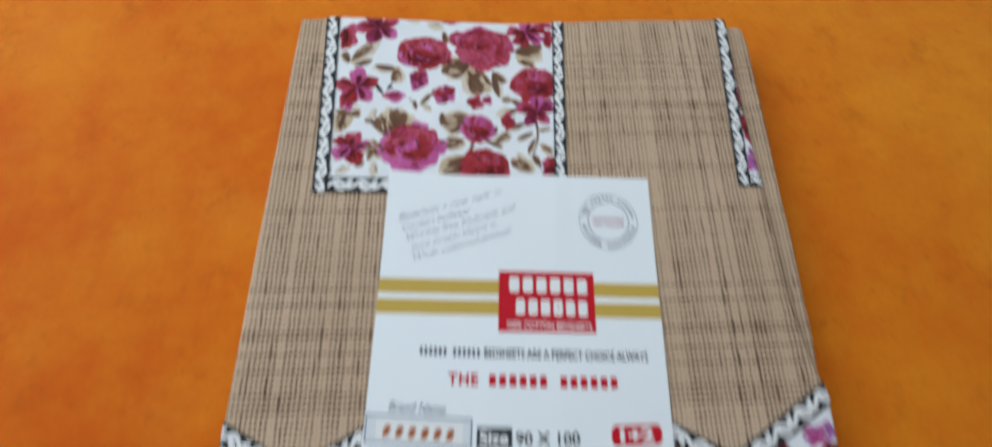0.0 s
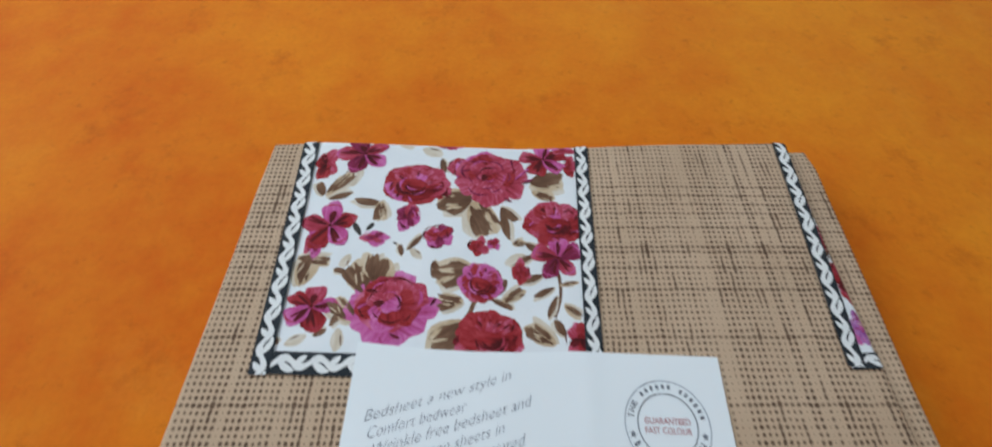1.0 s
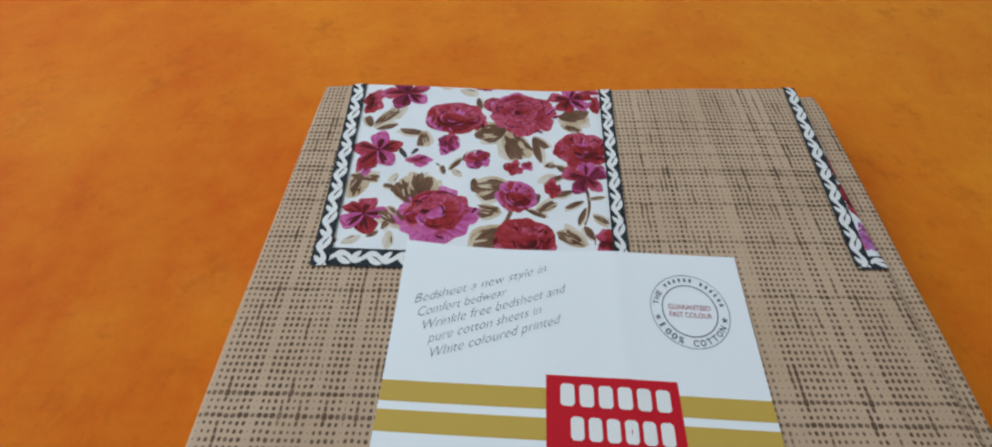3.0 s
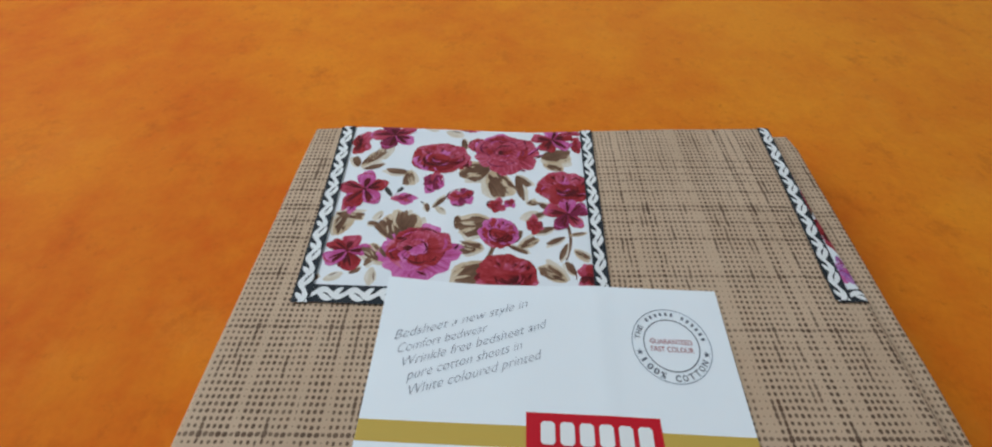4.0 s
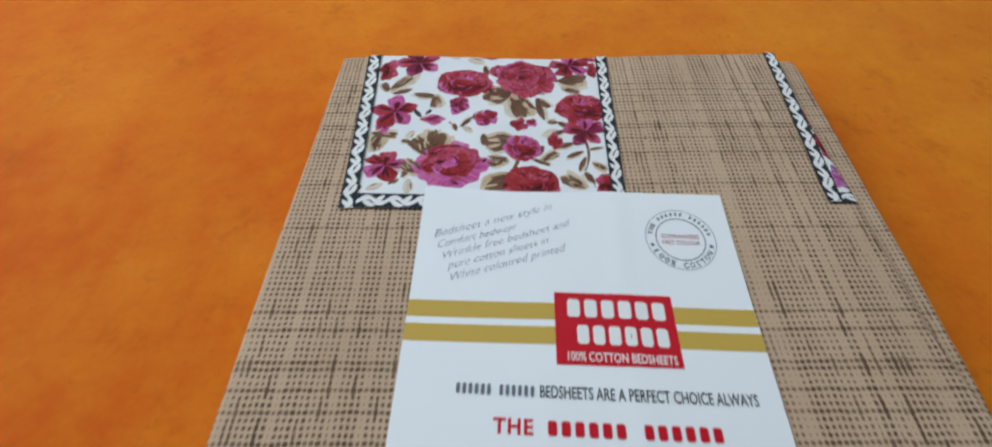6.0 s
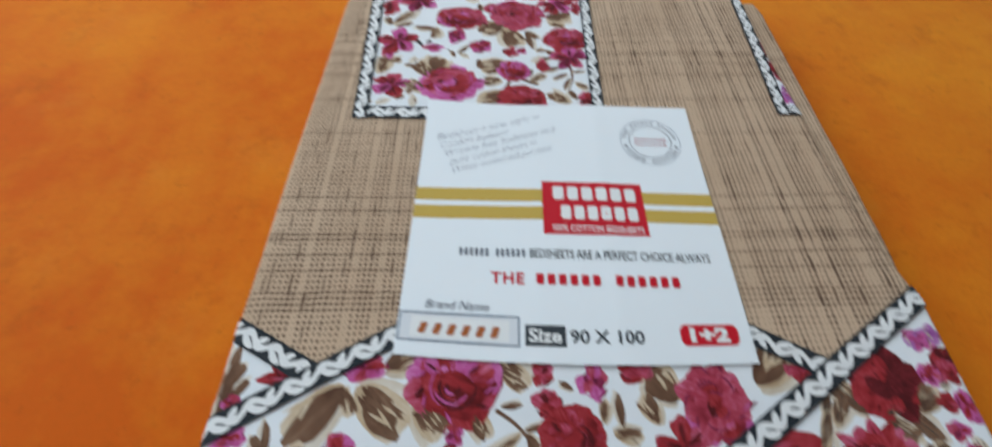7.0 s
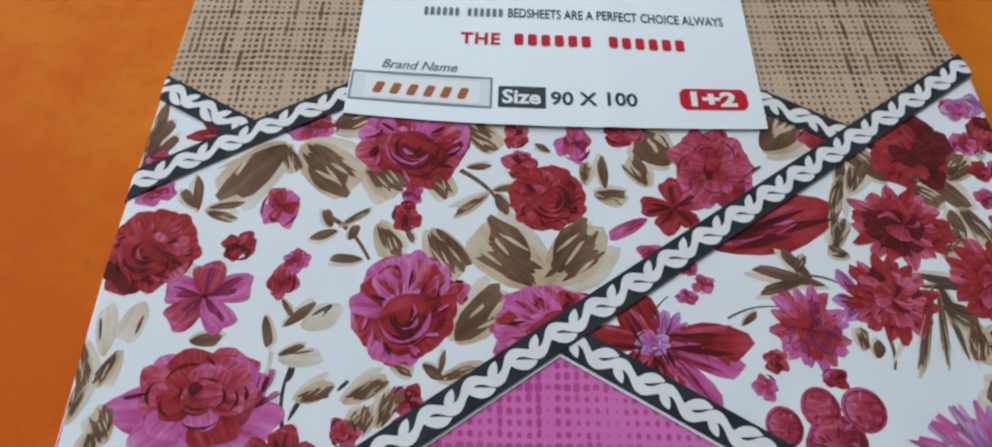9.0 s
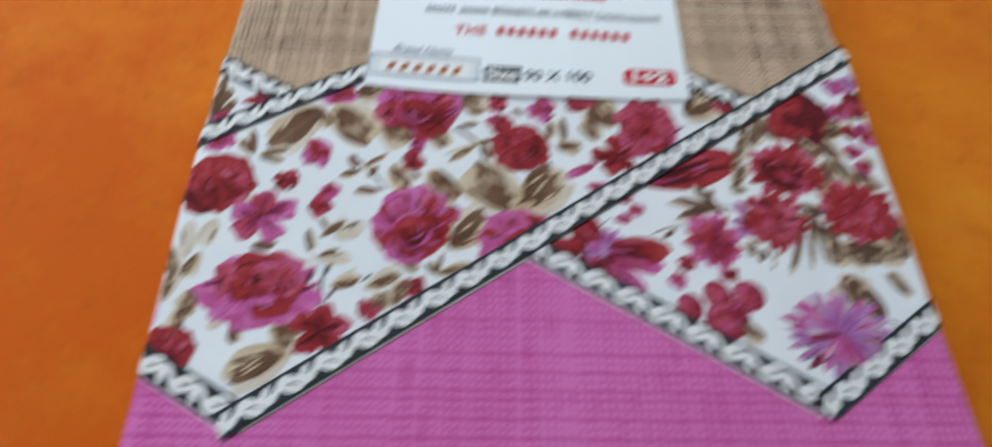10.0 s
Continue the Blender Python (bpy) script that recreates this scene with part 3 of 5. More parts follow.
        for i in range(7):
            a, d = rng.uniform(0, 6.3), rng.uniform(0.5, 0.8)
            put(petal_outline(x + d * r0 * math.cos(a), y + d * r0 * math.sin(a), a + rng.uniform(0.5, 1.2), r0 * rng.uniform(0.18, 0.36), r0 * rng.uniform(0.05, 0.09), rng, n=8), deep if rng.random() < 0.6 else light)
        put(petal_outline(hx - 0.1 * r0, hy, rng.uniform(0, 6), r0 * 0.22, r0 * 0.2, rng), "maroon")
        fold(hx, hy, rng.uniform(0, 6), r0 * 0.2, "maroon", 0.3)
    return ink.lay("printed_rose", where)


def bud(where, x, y, rx, ry, inks, seed):
    rng, ink = random.Random(seed), Ink()
    rims, cores, deep, light = inks
    turn = rng.uniform(0, 6.3)
    r0 = min(rx, ry)
    ex, ey = rx / r0, ry / r0

    def put(outline, colour):
        ink.shape([(x + (px - x) * ex, y + (py - y) * ey) for px, py in outline], colour)

    for i in range(4):
        a = turn + i * 1.57 + rng.uniform(-0.3, 0.3)
        put(petal_outline(x - 0.2 * r0 * math.cos(a), y - 0.2 * r0 * math.sin(a), a, r0 * rng.uniform(0.95, 1.2), r0 * rng.uniform(0.9, 1.25), rng), rng.choice(rims))
    for i in range(3):
        a = turn + 0.6 + i * 2.09
        put(petal_outline(x, y, a, r0 * rng.uniform(0.6, 0.85), r0 * rng.uniform(0.45, 0.65), rng), rng.choice(cores))
    for i in range(6):
        rad, a0 = rng.uniform(0.3, 0.85), rng.uniform(0, 6.3)
        o, n = crescent(x, y, rad * rx, rad * ry, a0, a0 + rng.uniform(0.6, 1.3), r0 * rng.uniform(0.08, 0.16), rng, 7)
        stroke(ink, o, n, deep if i % 3 else light)
    return ink.lay("printed_bud", where)


def flower5(where, x, y, rx, ry, inks, seed):
    rng, ink = random.Random(seed), Ink()
    rims, cores, deep, light = inks
    turn = rng.uniform(0, 6.3)
    r0 = min(rx, ry)
    ex, ey = rx / r0, ry / r0

    def put(outline, colour):
        ink.shape([(x + (px - x) * ex, y + (py - y) * ey) for px, py in outline], colour)

    for i in range(5):
        a = turn + i * 1.257 + rng.uniform(-0.12, 0.12)
        length = r0 * rng.uniform(0.88, 1.08)
        put(petal_outline(x, y, a, length, length * rng.uniform(0.86, 1.12), rng, 0.07, 0.9, 22), rims[i % len(rims)])
        for k in range(3):
            b = a + rng.uniform(-0.3, 0.3)
            put(petal_outline(x + 0.08 * r0 * math.cos(b), y + 0.08 * r0 * math.sin(b), b, length * rng.uniform(0.45, 0.8), length * rng.uniform(0.1, 0.24), rng, n=10), deep if k else cores[0])
        o, n = crescent(x + 0.5 * length * math.cos(a), y + 0.5 * length * math.sin(a), 0.42 * length, 0.36 * length, a - 0.9, a + 0.9, 0.07 * length, rng, 7)
        stroke(ink, [(x + (p - x) * ex, y + (q - y) * ey) for p, q in o], [(x + (p - x) * ex, y + (q - y) * ey) for p, q in n], light)
    put(petal_outline(x - 0.08 * r0, y, 0, r0 * 0.18, r0 * 0.16, rng), "maroon")
    return ink.lay("printed_flower", where)


def ring_flower(where, x, y, rx, ry, inks, seed, count, rings, width, blunt, name):
    rng, ink = random.Random(seed), Ink()
    rims, cores, deep, light = inks
    turn = rng.uniform(0, 6.3)
    r0 = min(rx, ry)
    ex, ey = rx / r0, ry / r0

    def put(outline, colour):
        ink.shape([(x + (px - x) * ex, y + (py - y) * ey) for px, py in outline], colour)

    ink.shape(disc(x, y, 0.7 * rx, 0.7 * ry), cores[0])
    for k in range(rings):
        reach = 1 - 0.3 * k
        for i in range(count - 2 * k):
            a = turn + 0.5 * k + i * 2 * math.pi / (count - 2 * k) + rng.uniform(-0.1, 0.1)
            length = r0 * reach * rng.uniform(0.92, 1.06)
            put(petal_outline(x, y, a, length, r0 * width * rng.uniform(0.85, 1.1), rng, blunt=blunt, n=14), rng.choice(rims if k == 0 else cores))
            if (i + k) % 2 == 0:
                put(petal_outline(x + 0.2 * length * math.cos(a), y + 0.2 * length * math.sin(a), a, length * 0.6, r0 * 0.07, rng, n=8), deep)
    return ink.lay(name, where)


def mum(where, x, y, rx, ry, inks, seed):
    return ring_flower(where, x, y, rx, ry, inks, seed, 16, 3, 0.46, 0.8, "printed_dahlia")


def petals(where, x, y, rx, ry, inks, seed):
    return ring_flower(where, x, y, rx, ry, inks, seed, 8, 3, 0.86, 0.7, "printed_dahlia")


def aster(where, x, y, rx, ry, inks, seed):
    """A fan of long thin petals over a rounded base."""
    rng, ink = random.Random(seed), Ink()
    rims, cores, deep, light = inks
    ink.shape(disc(x, y, 0.66 * rx, 0.66 * ry), rims[0])
    for i in range(84):
        a = 2.4 * i
        reach = (1.0 if i < 40 else 0.68) * rng.uniform(0.88, 1.03)
        tip = (x + reach * rx * math.cos(a), y + reach * ry * math.sin(a))
        ang, far = math.atan2(tip[1] - y, tip[0] - x), math.hypot(tip[0] - x, tip[1] - y)
        ink.shape(petal_outline(x, y, ang + rng.uniform(-0.12, 0.12), far, 0.16 * rx, rng, n=12), rng.choice(rims + cores + (("plum",) if i % 4 == 0 else ("lilac",))))
        if i % 3 == 0:
            ink.shape(petal_outline(x + 0.2 * rx * math.cos(ang), y + 0.2 * ry * math.sin(ang), ang, far * 0.7, 0.03 * rx, rng, n=8), rng.choice((deep, light)))
    return ink.lay("printed_aster", where)


def berry(where, x, y, rx, ry, inks, seed):
    rng, ink = random.Random(seed), Ink()
    ring = [2 * math.pi * i / 20 for i in range(20)]
    ink.shape([(x + rx * math.cos(a), y + ry * math.sin(a)) for a in ring], "rose")
    ink.shape([(x + 0.88 * rx * math.cos(a), y + 0.88 * ry * math.sin(a)) for a in ring], "plum")
    ink.shape([(x + 0.78 * rx * math.cos(a), y + 0.78 * ry * math.sin(a)) for a in ring], "rose")
    for i in range(12):
        a = rng.uniform(0, 6.3)
        d = rng.uniform(0.1, 0.6)
        ink.shape(petal_outline(x + d * rx * math.cos(a), y + d * ry * math.sin(a), a, 0.3 * rx, 0.12 * rx, rng, n=8), rng.choice(("crimson", "plum", "magenta")))
    return ink.lay("printed_berry", where)


# leaf kinds
PALE, MIXED, BROWN, SOLID, INK, CRIMP, MAGEP, LILAC = "pale", "mixed", "brown", "solid", "ink", "crimson", "magenta", "lilac"


def leaf(where, x0, y0, x1, y1, w, kind, blunt=0.3, name="printed_leaf"):
    rng, ink = random.Random(round(x0 * 7 + y0 * 13 + x1)), Ink(0.14)
    ang, length = math.atan2(y1 - y0, x1 - x0), math.hypot(x1 - x0, y1 - y0)
    w *= 1.2 if kind in (PALE, MIXED, BROWN) else 1.0

    def at(u, v):
        return x0 + u * length * math.cos(ang) - v * w * math.sin(ang), y0 + u * length * math.sin(ang) + v * w * math.cos(ang)

    def blade_shape(u0, v0, lean, reach, wide, colour, ruffle=0.05):
        bx, by = at(u0, v0)
        ink.shape(petal_outline(bx, by, ang + lean, length * reach, wide, rng, ruffle, blunt, 16), colour)

    body = {"pale": "pale", "mixed": "sand", "brown": "sand", "solid": "brown", "ink": "ink", "crimson": "crimson", "magenta": "magenta", "lilac": "lilac"}[kind]
    if kind == "solid":
        blade_shape(-0.05, 0.1, 0.06, 1.12, w * 1.25, "pale", 0.08)
    if kind in (MIXED, BROWN) and w > 3.5:
        lean = rng.choice((-0.22, 0.22))
        blade_shape(-0.04, lean * 0.6, lean, 1.0, w * 0.72, "pale", 0.06)
    blade_shape(0, 0, 0, 1.0, w, body)
    if kind == "pale":
        blade_shape(0.3, 0.2, 0.1, 0.45, w * 0.14, "brown")
    if kind == "mixed":
        for i in range(9):
            blade_shape(rng.uniform(0.05, 0.3), rng.uniform(-0.2, 0.2), rng.uniform(-0.35, 0.35) * min(1.0, w / length * 1.3), rng.uniform(0.42, 0.68), w * rng.uniform(0.14, 0.26), "brown", 0.12)
        blade_shape(0.30, rng.choice((-0.2, 0.2)), rng.uniform(-0.1, 0.1), 0.64, w * 0.5, "brown", 0.1)
        for i in range(3):
            blade_shape(rng.uniform(0.3, 0.5), rng.uniform(-0.3, 0.3), rng.uniform(-0.3, 0.3), rng.uniform(0.25, 0.4), w * 0.07, "sand", 0.1)
    if kind == "brown":
        blade_shape(0.02, 0.06, 0.03, 0.95, w * 0.86, "brown", 0.1)
        for i in range(4):
            blade_shape(rng.uniform(0.3, 0.6), rng.uniform(-0.35, 0.35), rng.uniform(-0.4, 0.4), rng.uniform(0.25, 0.4), w * 0.1, "sand", 0.1)
    if kind in ("crimson", "magenta", "lilac"):
        for i in range(6):
            blade_shape(rng.uniform(0.05, 0.3), rng.uniform(-0.25, 0.25), rng.uniform(-0.12, 0.12), rng.uniform(0.4, 0.66), w * rng.uniform(0.06, 0.18),
                        rng.choice({"crimson": ("maroon", "rose", "maroon"), "magenta": ("plum", "rose", "crimson"), "lilac": ("plum", "magenta")}[kind]), 0.1)
    if where is panel_b and kind in (PALE, MIXED, BROWN, SOLID):
        blade_shape(0.0, 0.0, 0.0, 0.96, max(0.35, w * 0.06), "ink", 0.1)
        for lean in (-0.34, 0.3):
            blade_shape(0.2, lean * 0.3, lean * min(1.0, w / length * 1.6), 0.6, 0.32, "ink", 0.1)
    return ink.lay(name, where)


def blade(where, x0, y0, x1, y1, w, kind):
    return leaf(where, x0, y0, x1, y1, w * (1.25 if kind in (CRIMP, MAGEP) else 1.0), kind, 0.5, "printed_petal" if kind in (CRIMP, MAGEP) else "printed_leaf")


def stem(where, x0, y0, x1, y1, w, kind):
    ink = Ink(0.13)
    d = Vector((x1 - x0, y1 - y0))
    n = Vector((-d.y, d.x)).normalized()
    bow = d.length * 0.08
    outer, inner = [], []
    for i in range(9):
        t = i / 8
        c = Vector((x0, y0)) + d * t + n * bow * math.sin(math.pi * t)
        h = w * (0.5 - 0.2 * t)
        outer.append(c + n * h)
        inner.append(c - n * h)
    stroke(ink, outer, inner, {"solid": "brown", "ink": "ink", "pale": "pale"}[kind])
    return ink.lay("printed_stem", where)


leaf(panel_a, -75, -73, -64, -67, 7.3, PALE)
leaf(panel_a, -80, -82, -67, -81, 5.1, PALE)
leaf(panel_a, -87, -97, -77, -93, 4.9, PALE)
leaf(panel_a, -122, -67, -125, -79, 7.5, PALE)
leaf(panel_a, -129, -83, -132, -68, 5.9, PALE)
leaf(panel_a, -105, -61, -115, -56, 5.5, PALE)
leaf(panel_a, -91, -12, -109, -33, 13.3, BROWN)
leaf(panel_a, -86, -13, -65, -29, 16.0, MIXED)
leaf(panel_a, -91, -13, -86, -24, 5.3, MIXED)
leaf(panel_a, -63, -19, -51, -30, 9.9, MIXED)
leaf(panel_a, -76, -6, -61, 2, 10.3, BROWN)
leaf(panel_a, -33, 0, -19, -12, 9.4, MIXED)
leaf(panel_a, -41, -20, -34, -30, 7.2, MIXED)
leaf(panel_a, -30, -19, -22, -18, 2.8, SOLID)
leaf(panel_a, -21, -27, -12, -25, 2.9, SOLID)
leaf(panel_a, -22, -28, -33, -37, 3.5, MIXED)
leaf(panel_a, -20, -28, -16, -35, 4.5, SOLID)
stem(panel_a, -32, -20, -16, -35, 1.7, SOLID)
leaf(panel_a, -114, -38, -117, -26, 3.6, SOLID)
leaf(panel_a, -115, -37, -121, -31, 3.8, SOLID)
leaf(panel_a, -111, -37, -100, -35, 2.8, SOLID)
leaf(panel_a, -112, -38, -101, -41, 3.1, MIXED)
leaf(panel_a, -71, -42, -74, -36, 3.7, SOLID)
leaf(panel_a, -69, -43, -77, -46, 3.5, SOLID)
leaf(panel_a, -69, -42, -59, -35, 2.6, MIXED)
leaf(panel_a, -65, -46, -63, -41, 3.6, SOLID)
leaf(panel_a, -60, -52, -70, -52, 3.5, SOLID)
stem(panel_a, -73, -38, -58, -52, 1.6, SOLID)
leaf(panel_a, -57, -40, -50, -52, 7.4, MIXED)
leaf(panel_a, -40, -41, -29, -56, 10.1, MIXED)
leaf(panel_a, -4, -58, -27, -41, 16.5, MIXED)
leaf(panel_a, -4, -58, 14, -39, 15.1, MIXED)
leaf(panel_a, -30, -76, -15, -60, 10.8, BROWN)
leaf(panel_a, -80, -73, -72, -66, 3.6, SOLID)
leaf(panel_a, -70, -70, -67, -66, 1.4, INK)
leaf(panel_a, -86, -70, -83, -79, 3.3, SOLID)
leaf(panel_a, -80, -81, -73, -78, 2.3, SOLID)
stem(panel_a, -82, -80, -84, -90, 1.5, PALE)
stem(panel_a, -75, -100, -76, -84, 1.3, INK)
leaf(panel_a, -74, -98, -71, -91, 1.6, INK)
leaf(panel_a, -76, -88, -75, -84, 2.0, INK)
leaf(panel_a, -73, -93, -63, -88, 4.7, MIXED)
leaf(panel_a, -60, -93, -48, -86, 5.1, MIXED)
leaf(panel_a, -50, -99, -45, -88, 5.2, MIXED)
leaf(panel_a, -58, -100, -53, -94, 4.1, MIXED)
leaf(panel_a, -62, -90, -59, -87, 1.3, INK)
leaf(panel_a, -39, -82, -33, -86, 3.4, SOLID)
leaf(panel_a, -34, -86, -22, -81, 3.9, MIXED)
leaf(panel_a, -34, -85, -33, -78, 2.0, SOLID)
leaf(panel_a, -48, -82, -41, -84, 3.7, MIXED)
leaf(panel_a, 39, -15, 28, -2, 13.5, BROWN)
leaf(panel_a, 30, -24, 24, -13, 7.2, MIXED)
leaf(panel_a, 16, -25, 15, -13, 3.8, SOLID)
leaf(panel_a, 12, -27, 23, -29, 5.9, MIXED)
leaf(panel_a, 9, -24, 10, -15, 4.1, MIXED)
leaf(panel_a, 71, -9, 88, 8, 13.9, BROWN)
leaf(panel_a, -125, -81, -128, -91, 4.3, MIXED)
leaf(panel_a, -138, -78, -131, -92, 5.2, MIXED)
leaf(panel_a, -133, -100, -132, -88, 3.8, MIXED)
leaf(panel_a, 3, -40, 11, -37, 3.7, PALE)
rose(panel_a, -48, -10, 19.6, 18.6, ROSY, 201)
rose(panel_a, -3, -29, 13.2, 12.3, CRIM, 2)
bud(panel_a, -12, -17, 7.2, 6.3, CRIM, 3)
rose(panel_a, 53, -16, 16.6, 17.8, PINK, 4)
rose(panel_a, -46, -66, 16.1, 18.0, ROSY, 5)
bud(panel_a, -30, -61, 4.5, 4.5, ROSY, 6)
rose(panel_a, -125, -51, 15.4, 14.0, CRIM, 7)
leaf(panel_a, -128, -56, -133, -65, 11.6, CRIMP)
rose(panel_a, -2, -69, 19.7, 11.7, ROSY, 8)
flower5(panel_a, -105, -65, 14.0, 12.0, MAGE, 9)
leaf(panel_a, -106, -78, -97, -77, 4.4, SOLID)
bud(panel_a, -88, -36, 7.5, 9.1, MAGE, 10)
bud(panel_a, -98, -49, 6.0, 5.7, CRIM, 11)
bud(panel_a, -80, -53, 4.5, 4.5, MAGE, 12)
bud(panel_a, -83, -60, 5.6, 6.1, CRIM, 13)
leaf(panel_a, -82, -65, -78, -70, 2.1, SOLID)
bud(panel_a, -47, -29, 4.4, 5.4, MAGE, 14)
bud(panel_a, -48, -37, 6.0, 6.0, CRIM, 15)
leaf(panel_a, -48, -41, -45, -46, 2.3, SOLID)
bud(panel_a, -14, -6, 5.5, 5.7, CRIM, 16)
bud(panel_a, 6, -8, 7.2, 9.0, MAGE, 17)
leaf(panel_a, -2, -12, -7, -9, 2.7, SOLID)
bud(panel_a, 23, -4, 9.4, 6.2, CRIM, 18)
flower5(panel_a, 38, -31, 11.2, 9.8, CRIM, 19)
leaf(panel_a, 29, -35, 16, -42, 5.2, MAGEP)
bud(panel_a, 29, -46, 5.6, 3.2, MAGE, 20)
bud(panel_a, -42, -92, 5.6, 5.5, CRIM, 21)
leaf(panel_a, -47, -99, -40, -96, 4.2, MAGEP)
bud(panel_a, -84, -6, 11.1, 6.3, MAGE, 22)
bud(panel_a, -130, -32, 7.9, 5.8, MAGE, 23)
bud(panel_a, 90, -3, 6.8, 5.1, CRIM, 24)
bud(panel_a, -11, -79, 9.4, 7.0, MAGE, 25)
rose(panel_a, -99, -95, 24.5, 16.8, BLUSH, 26)
leaf(panel_a, -91, -106, -82, -113, 8.6, MIXED)
leaf(panel_a, -106, -106, -104, -114, 4.4, SOLID)
flower5(panel_a, -74, -108, 11.6, 9.5, CRIM, 27)
bud(panel_a, -59, -100, 4.2, 4.3, CRIM, 28)
leaf(panel_a, -54, -101, -52, -93, 3.5, MIXED)
leaf(panel_a, -125, -101, -126, -111, 4.6, MIXED)
rose(panel_a, -127, -118, 11.1, 9.9, CRIM, 29)
leaf(panel_a, -84, -115, -105, -124, 11.2, MIXED)
leaf(panel_a, -121, -105, -126, -96, 6.1, MIXED)
leaf(panel_a, -114, -109, -110, -105, 4.6, PALE)
bud(panel_a, -58, -101, 4.8, 3.8, CRIM, 30)
leaf(panel_a, -133, -101, -132, -89, 5.5, PALE)
leaf(panel_c, -136, -30, -136, 2, 6.5, SOLID)
leaf(panel_c, -138, -17, -131, -5, 5.8, SOLID)
leaf(panel_c, -135, -22, -128, -11, 4.5, SOLID)
leaf(panel_c, -141, -15, -145, -3, 4.5, MIXED)
leaf(panel_c, -139, -24, -142, -17, 3.9, PALE)
bud(panel_c, -132, -20, 4.8, 4.2, MAGE, 31)
leaf(panel_c, -109, -10, -125, -11, 5.7, CRIMP)
leaf(panel_c, -115, -11, -121, -2, 4.8, CRIMP)
blade(panel_b, 48, -44, 90, -28, 18.0, CRIMP)
blade(panel_b, 52, -43, 83, -33, 4.8, MAGEP)
bud(panel_b, 40, -51, 4.0, 3.4, MAGE, 32)
bud(panel_b, 44, -56, 4.1, 3.6, MAGE, 33)
bud(panel_b, 39, -60, 4.1, 3.0, MAGE, 34)
blade(panel_b, 28, -74, 8, -72, 7.0, CRIMP)
blade(panel_b, 28, -74, 20, -60, 12.4, CRIMP)
blade(panel_b, 28, -74, 22, -85, 10.5, CRIMP)
blade(panel_b, 28, -74, 33, -88, 8.5, CRIMP)
blade(panel_b, 29, -75, 45, -92, 7.5, MAGEP)
blade(panel_b, 29, -74, 53, -81, 7.3, MAGEP)
blade(panel_b, 28, -74, 56, -73, 11.6, CRIMP)
stem(panel_b, 27, -68, 33, -60, 0.6, INK)
leaf(panel_b, 29, -72, 29, -64, 3.6, LILAC)
leaf(panel_b, 30, -72, 32, -64, 3.6, LILAC)
leaf(panel_b, 31, -72, 36, -65, 3.6, LILAC)
leaf(panel_b, 32, -72, 38, -68, 2.9, LILAC)
bud(panel_b, 27, -74, 6.0, 4.9, LILA, 35)
mum(panel_b, 74, -68, 11.9, 12.8, MAGE, 36)
leaf(panel_b, 82, -55, 60, -50, 4.3, SOLID)
leaf(panel_b, 78, -53, 70, -44, 4.4, SOLID)
leaf(panel_b, 77, -53, 61, -58, 3.8, SOLID)
leaf(panel_b, 73, -52, 77, -45, 2.8, MIXED)
stem(panel_b, 76, -52, 88, -55, 0.9, SOLID)
stem(panel_b, 50, -66, 67, -62, 0.7, SOLID)
leaf(panel_b, 54, -68, 59, -64, 2.3, SOLID)
leaf(panel_b, 97, -23, 104, -11, 5.9, MIXED)
leaf(panel_b, 94, -20, 98, -11, 3.6, SOLID)
leaf(panel_b, 87, -44, 94, -32, 4.6, MIXED)
leaf(panel_b, 92, -45, 85, -43, 3.7, MIXED)
stem(panel_b, 86, -46, 98, -23, 0.8, SOLID)
leaf(panel_b, 125, -15, 136, -27, 7.8, SOLID)
leaf(panel_b, 118, -19, 125, -14, 3.6, MIXED)
leaf(panel_b, 133, -26, 139, -41, 6.8, MIXED)
blade(panel_b, 116, -52, 103, -81, 3.0, MIXED)
blade(panel_b, 117, -53, 112, -78, 2.6, MIXED)
blade(panel_b, 117, -53, 119, -75, 2.3, SOLID)
blade(panel_b, 117, -51, 120, -65, 2.7, SOLID)
blade(panel_b, 110, -50, 131, -55, 4.4, SOLID)
blade(panel_b, 109, -54, 132, -54, 2.0, SOLID)
leaf(panel_b, 92, -76, 94, -71, 4.0, SOLID)
stem(panel_b, 97, -70, 96, -79, 1.3, SOLID)
leaf(panel_b, 89, -74, 89, -67, 3.7, MIXED)
leaf(panel_b, 112, -18, 100, -4, 8.0, BROWN)
leaf(panel_b, 131, -17, 142, -8, 8.0, MIXED)
leaf(panel_b, 117, -20, 128, -27, 7.0, BROWN)
petals(panel_b, 122, -6, 17.0, 15.4, DARK, 37)
leaf(panel_b, 121, -43, 131, -36, 6.5, BROWN)
leaf(panel_b, 116, -60, 126, -66, 7.5, BROWN)
mum(panel_b, 111, -34, 17.6, 13.8, CRIM, 38)
bud(panel_b, 110, -36, 2.8, 2.2, MAGE, 39)
leaf(panel_b, 91, -58, 86, -50, 5.3, LILAC)
leaf(panel_b, 91, -60, 83, -59, 5.1, LILAC)
leaf(panel_b, 91, -61, 85, -65, 5.0, LILAC)
mum(panel_b, 101, -58, 14.8, 13.8, CRIM, 40)
bud(panel_b, 62, -78, 4.9, 4.3, CRIM, 41)
leaf(panel_b, 63, -77, 70, -74, 3.7, PALE)
bud(panel_b, 78, -82, 4.9, 3.7, CRIM, 42)
bud(panel_b, 58, -85, 4.2, 4.6, MAGE, 43)
berry(panel_b, 72, -90, 5.6, 5.7, MAGE, 44)
berry(panel_b, 84, -90, 6.4, 6.0, MAGE, 45)
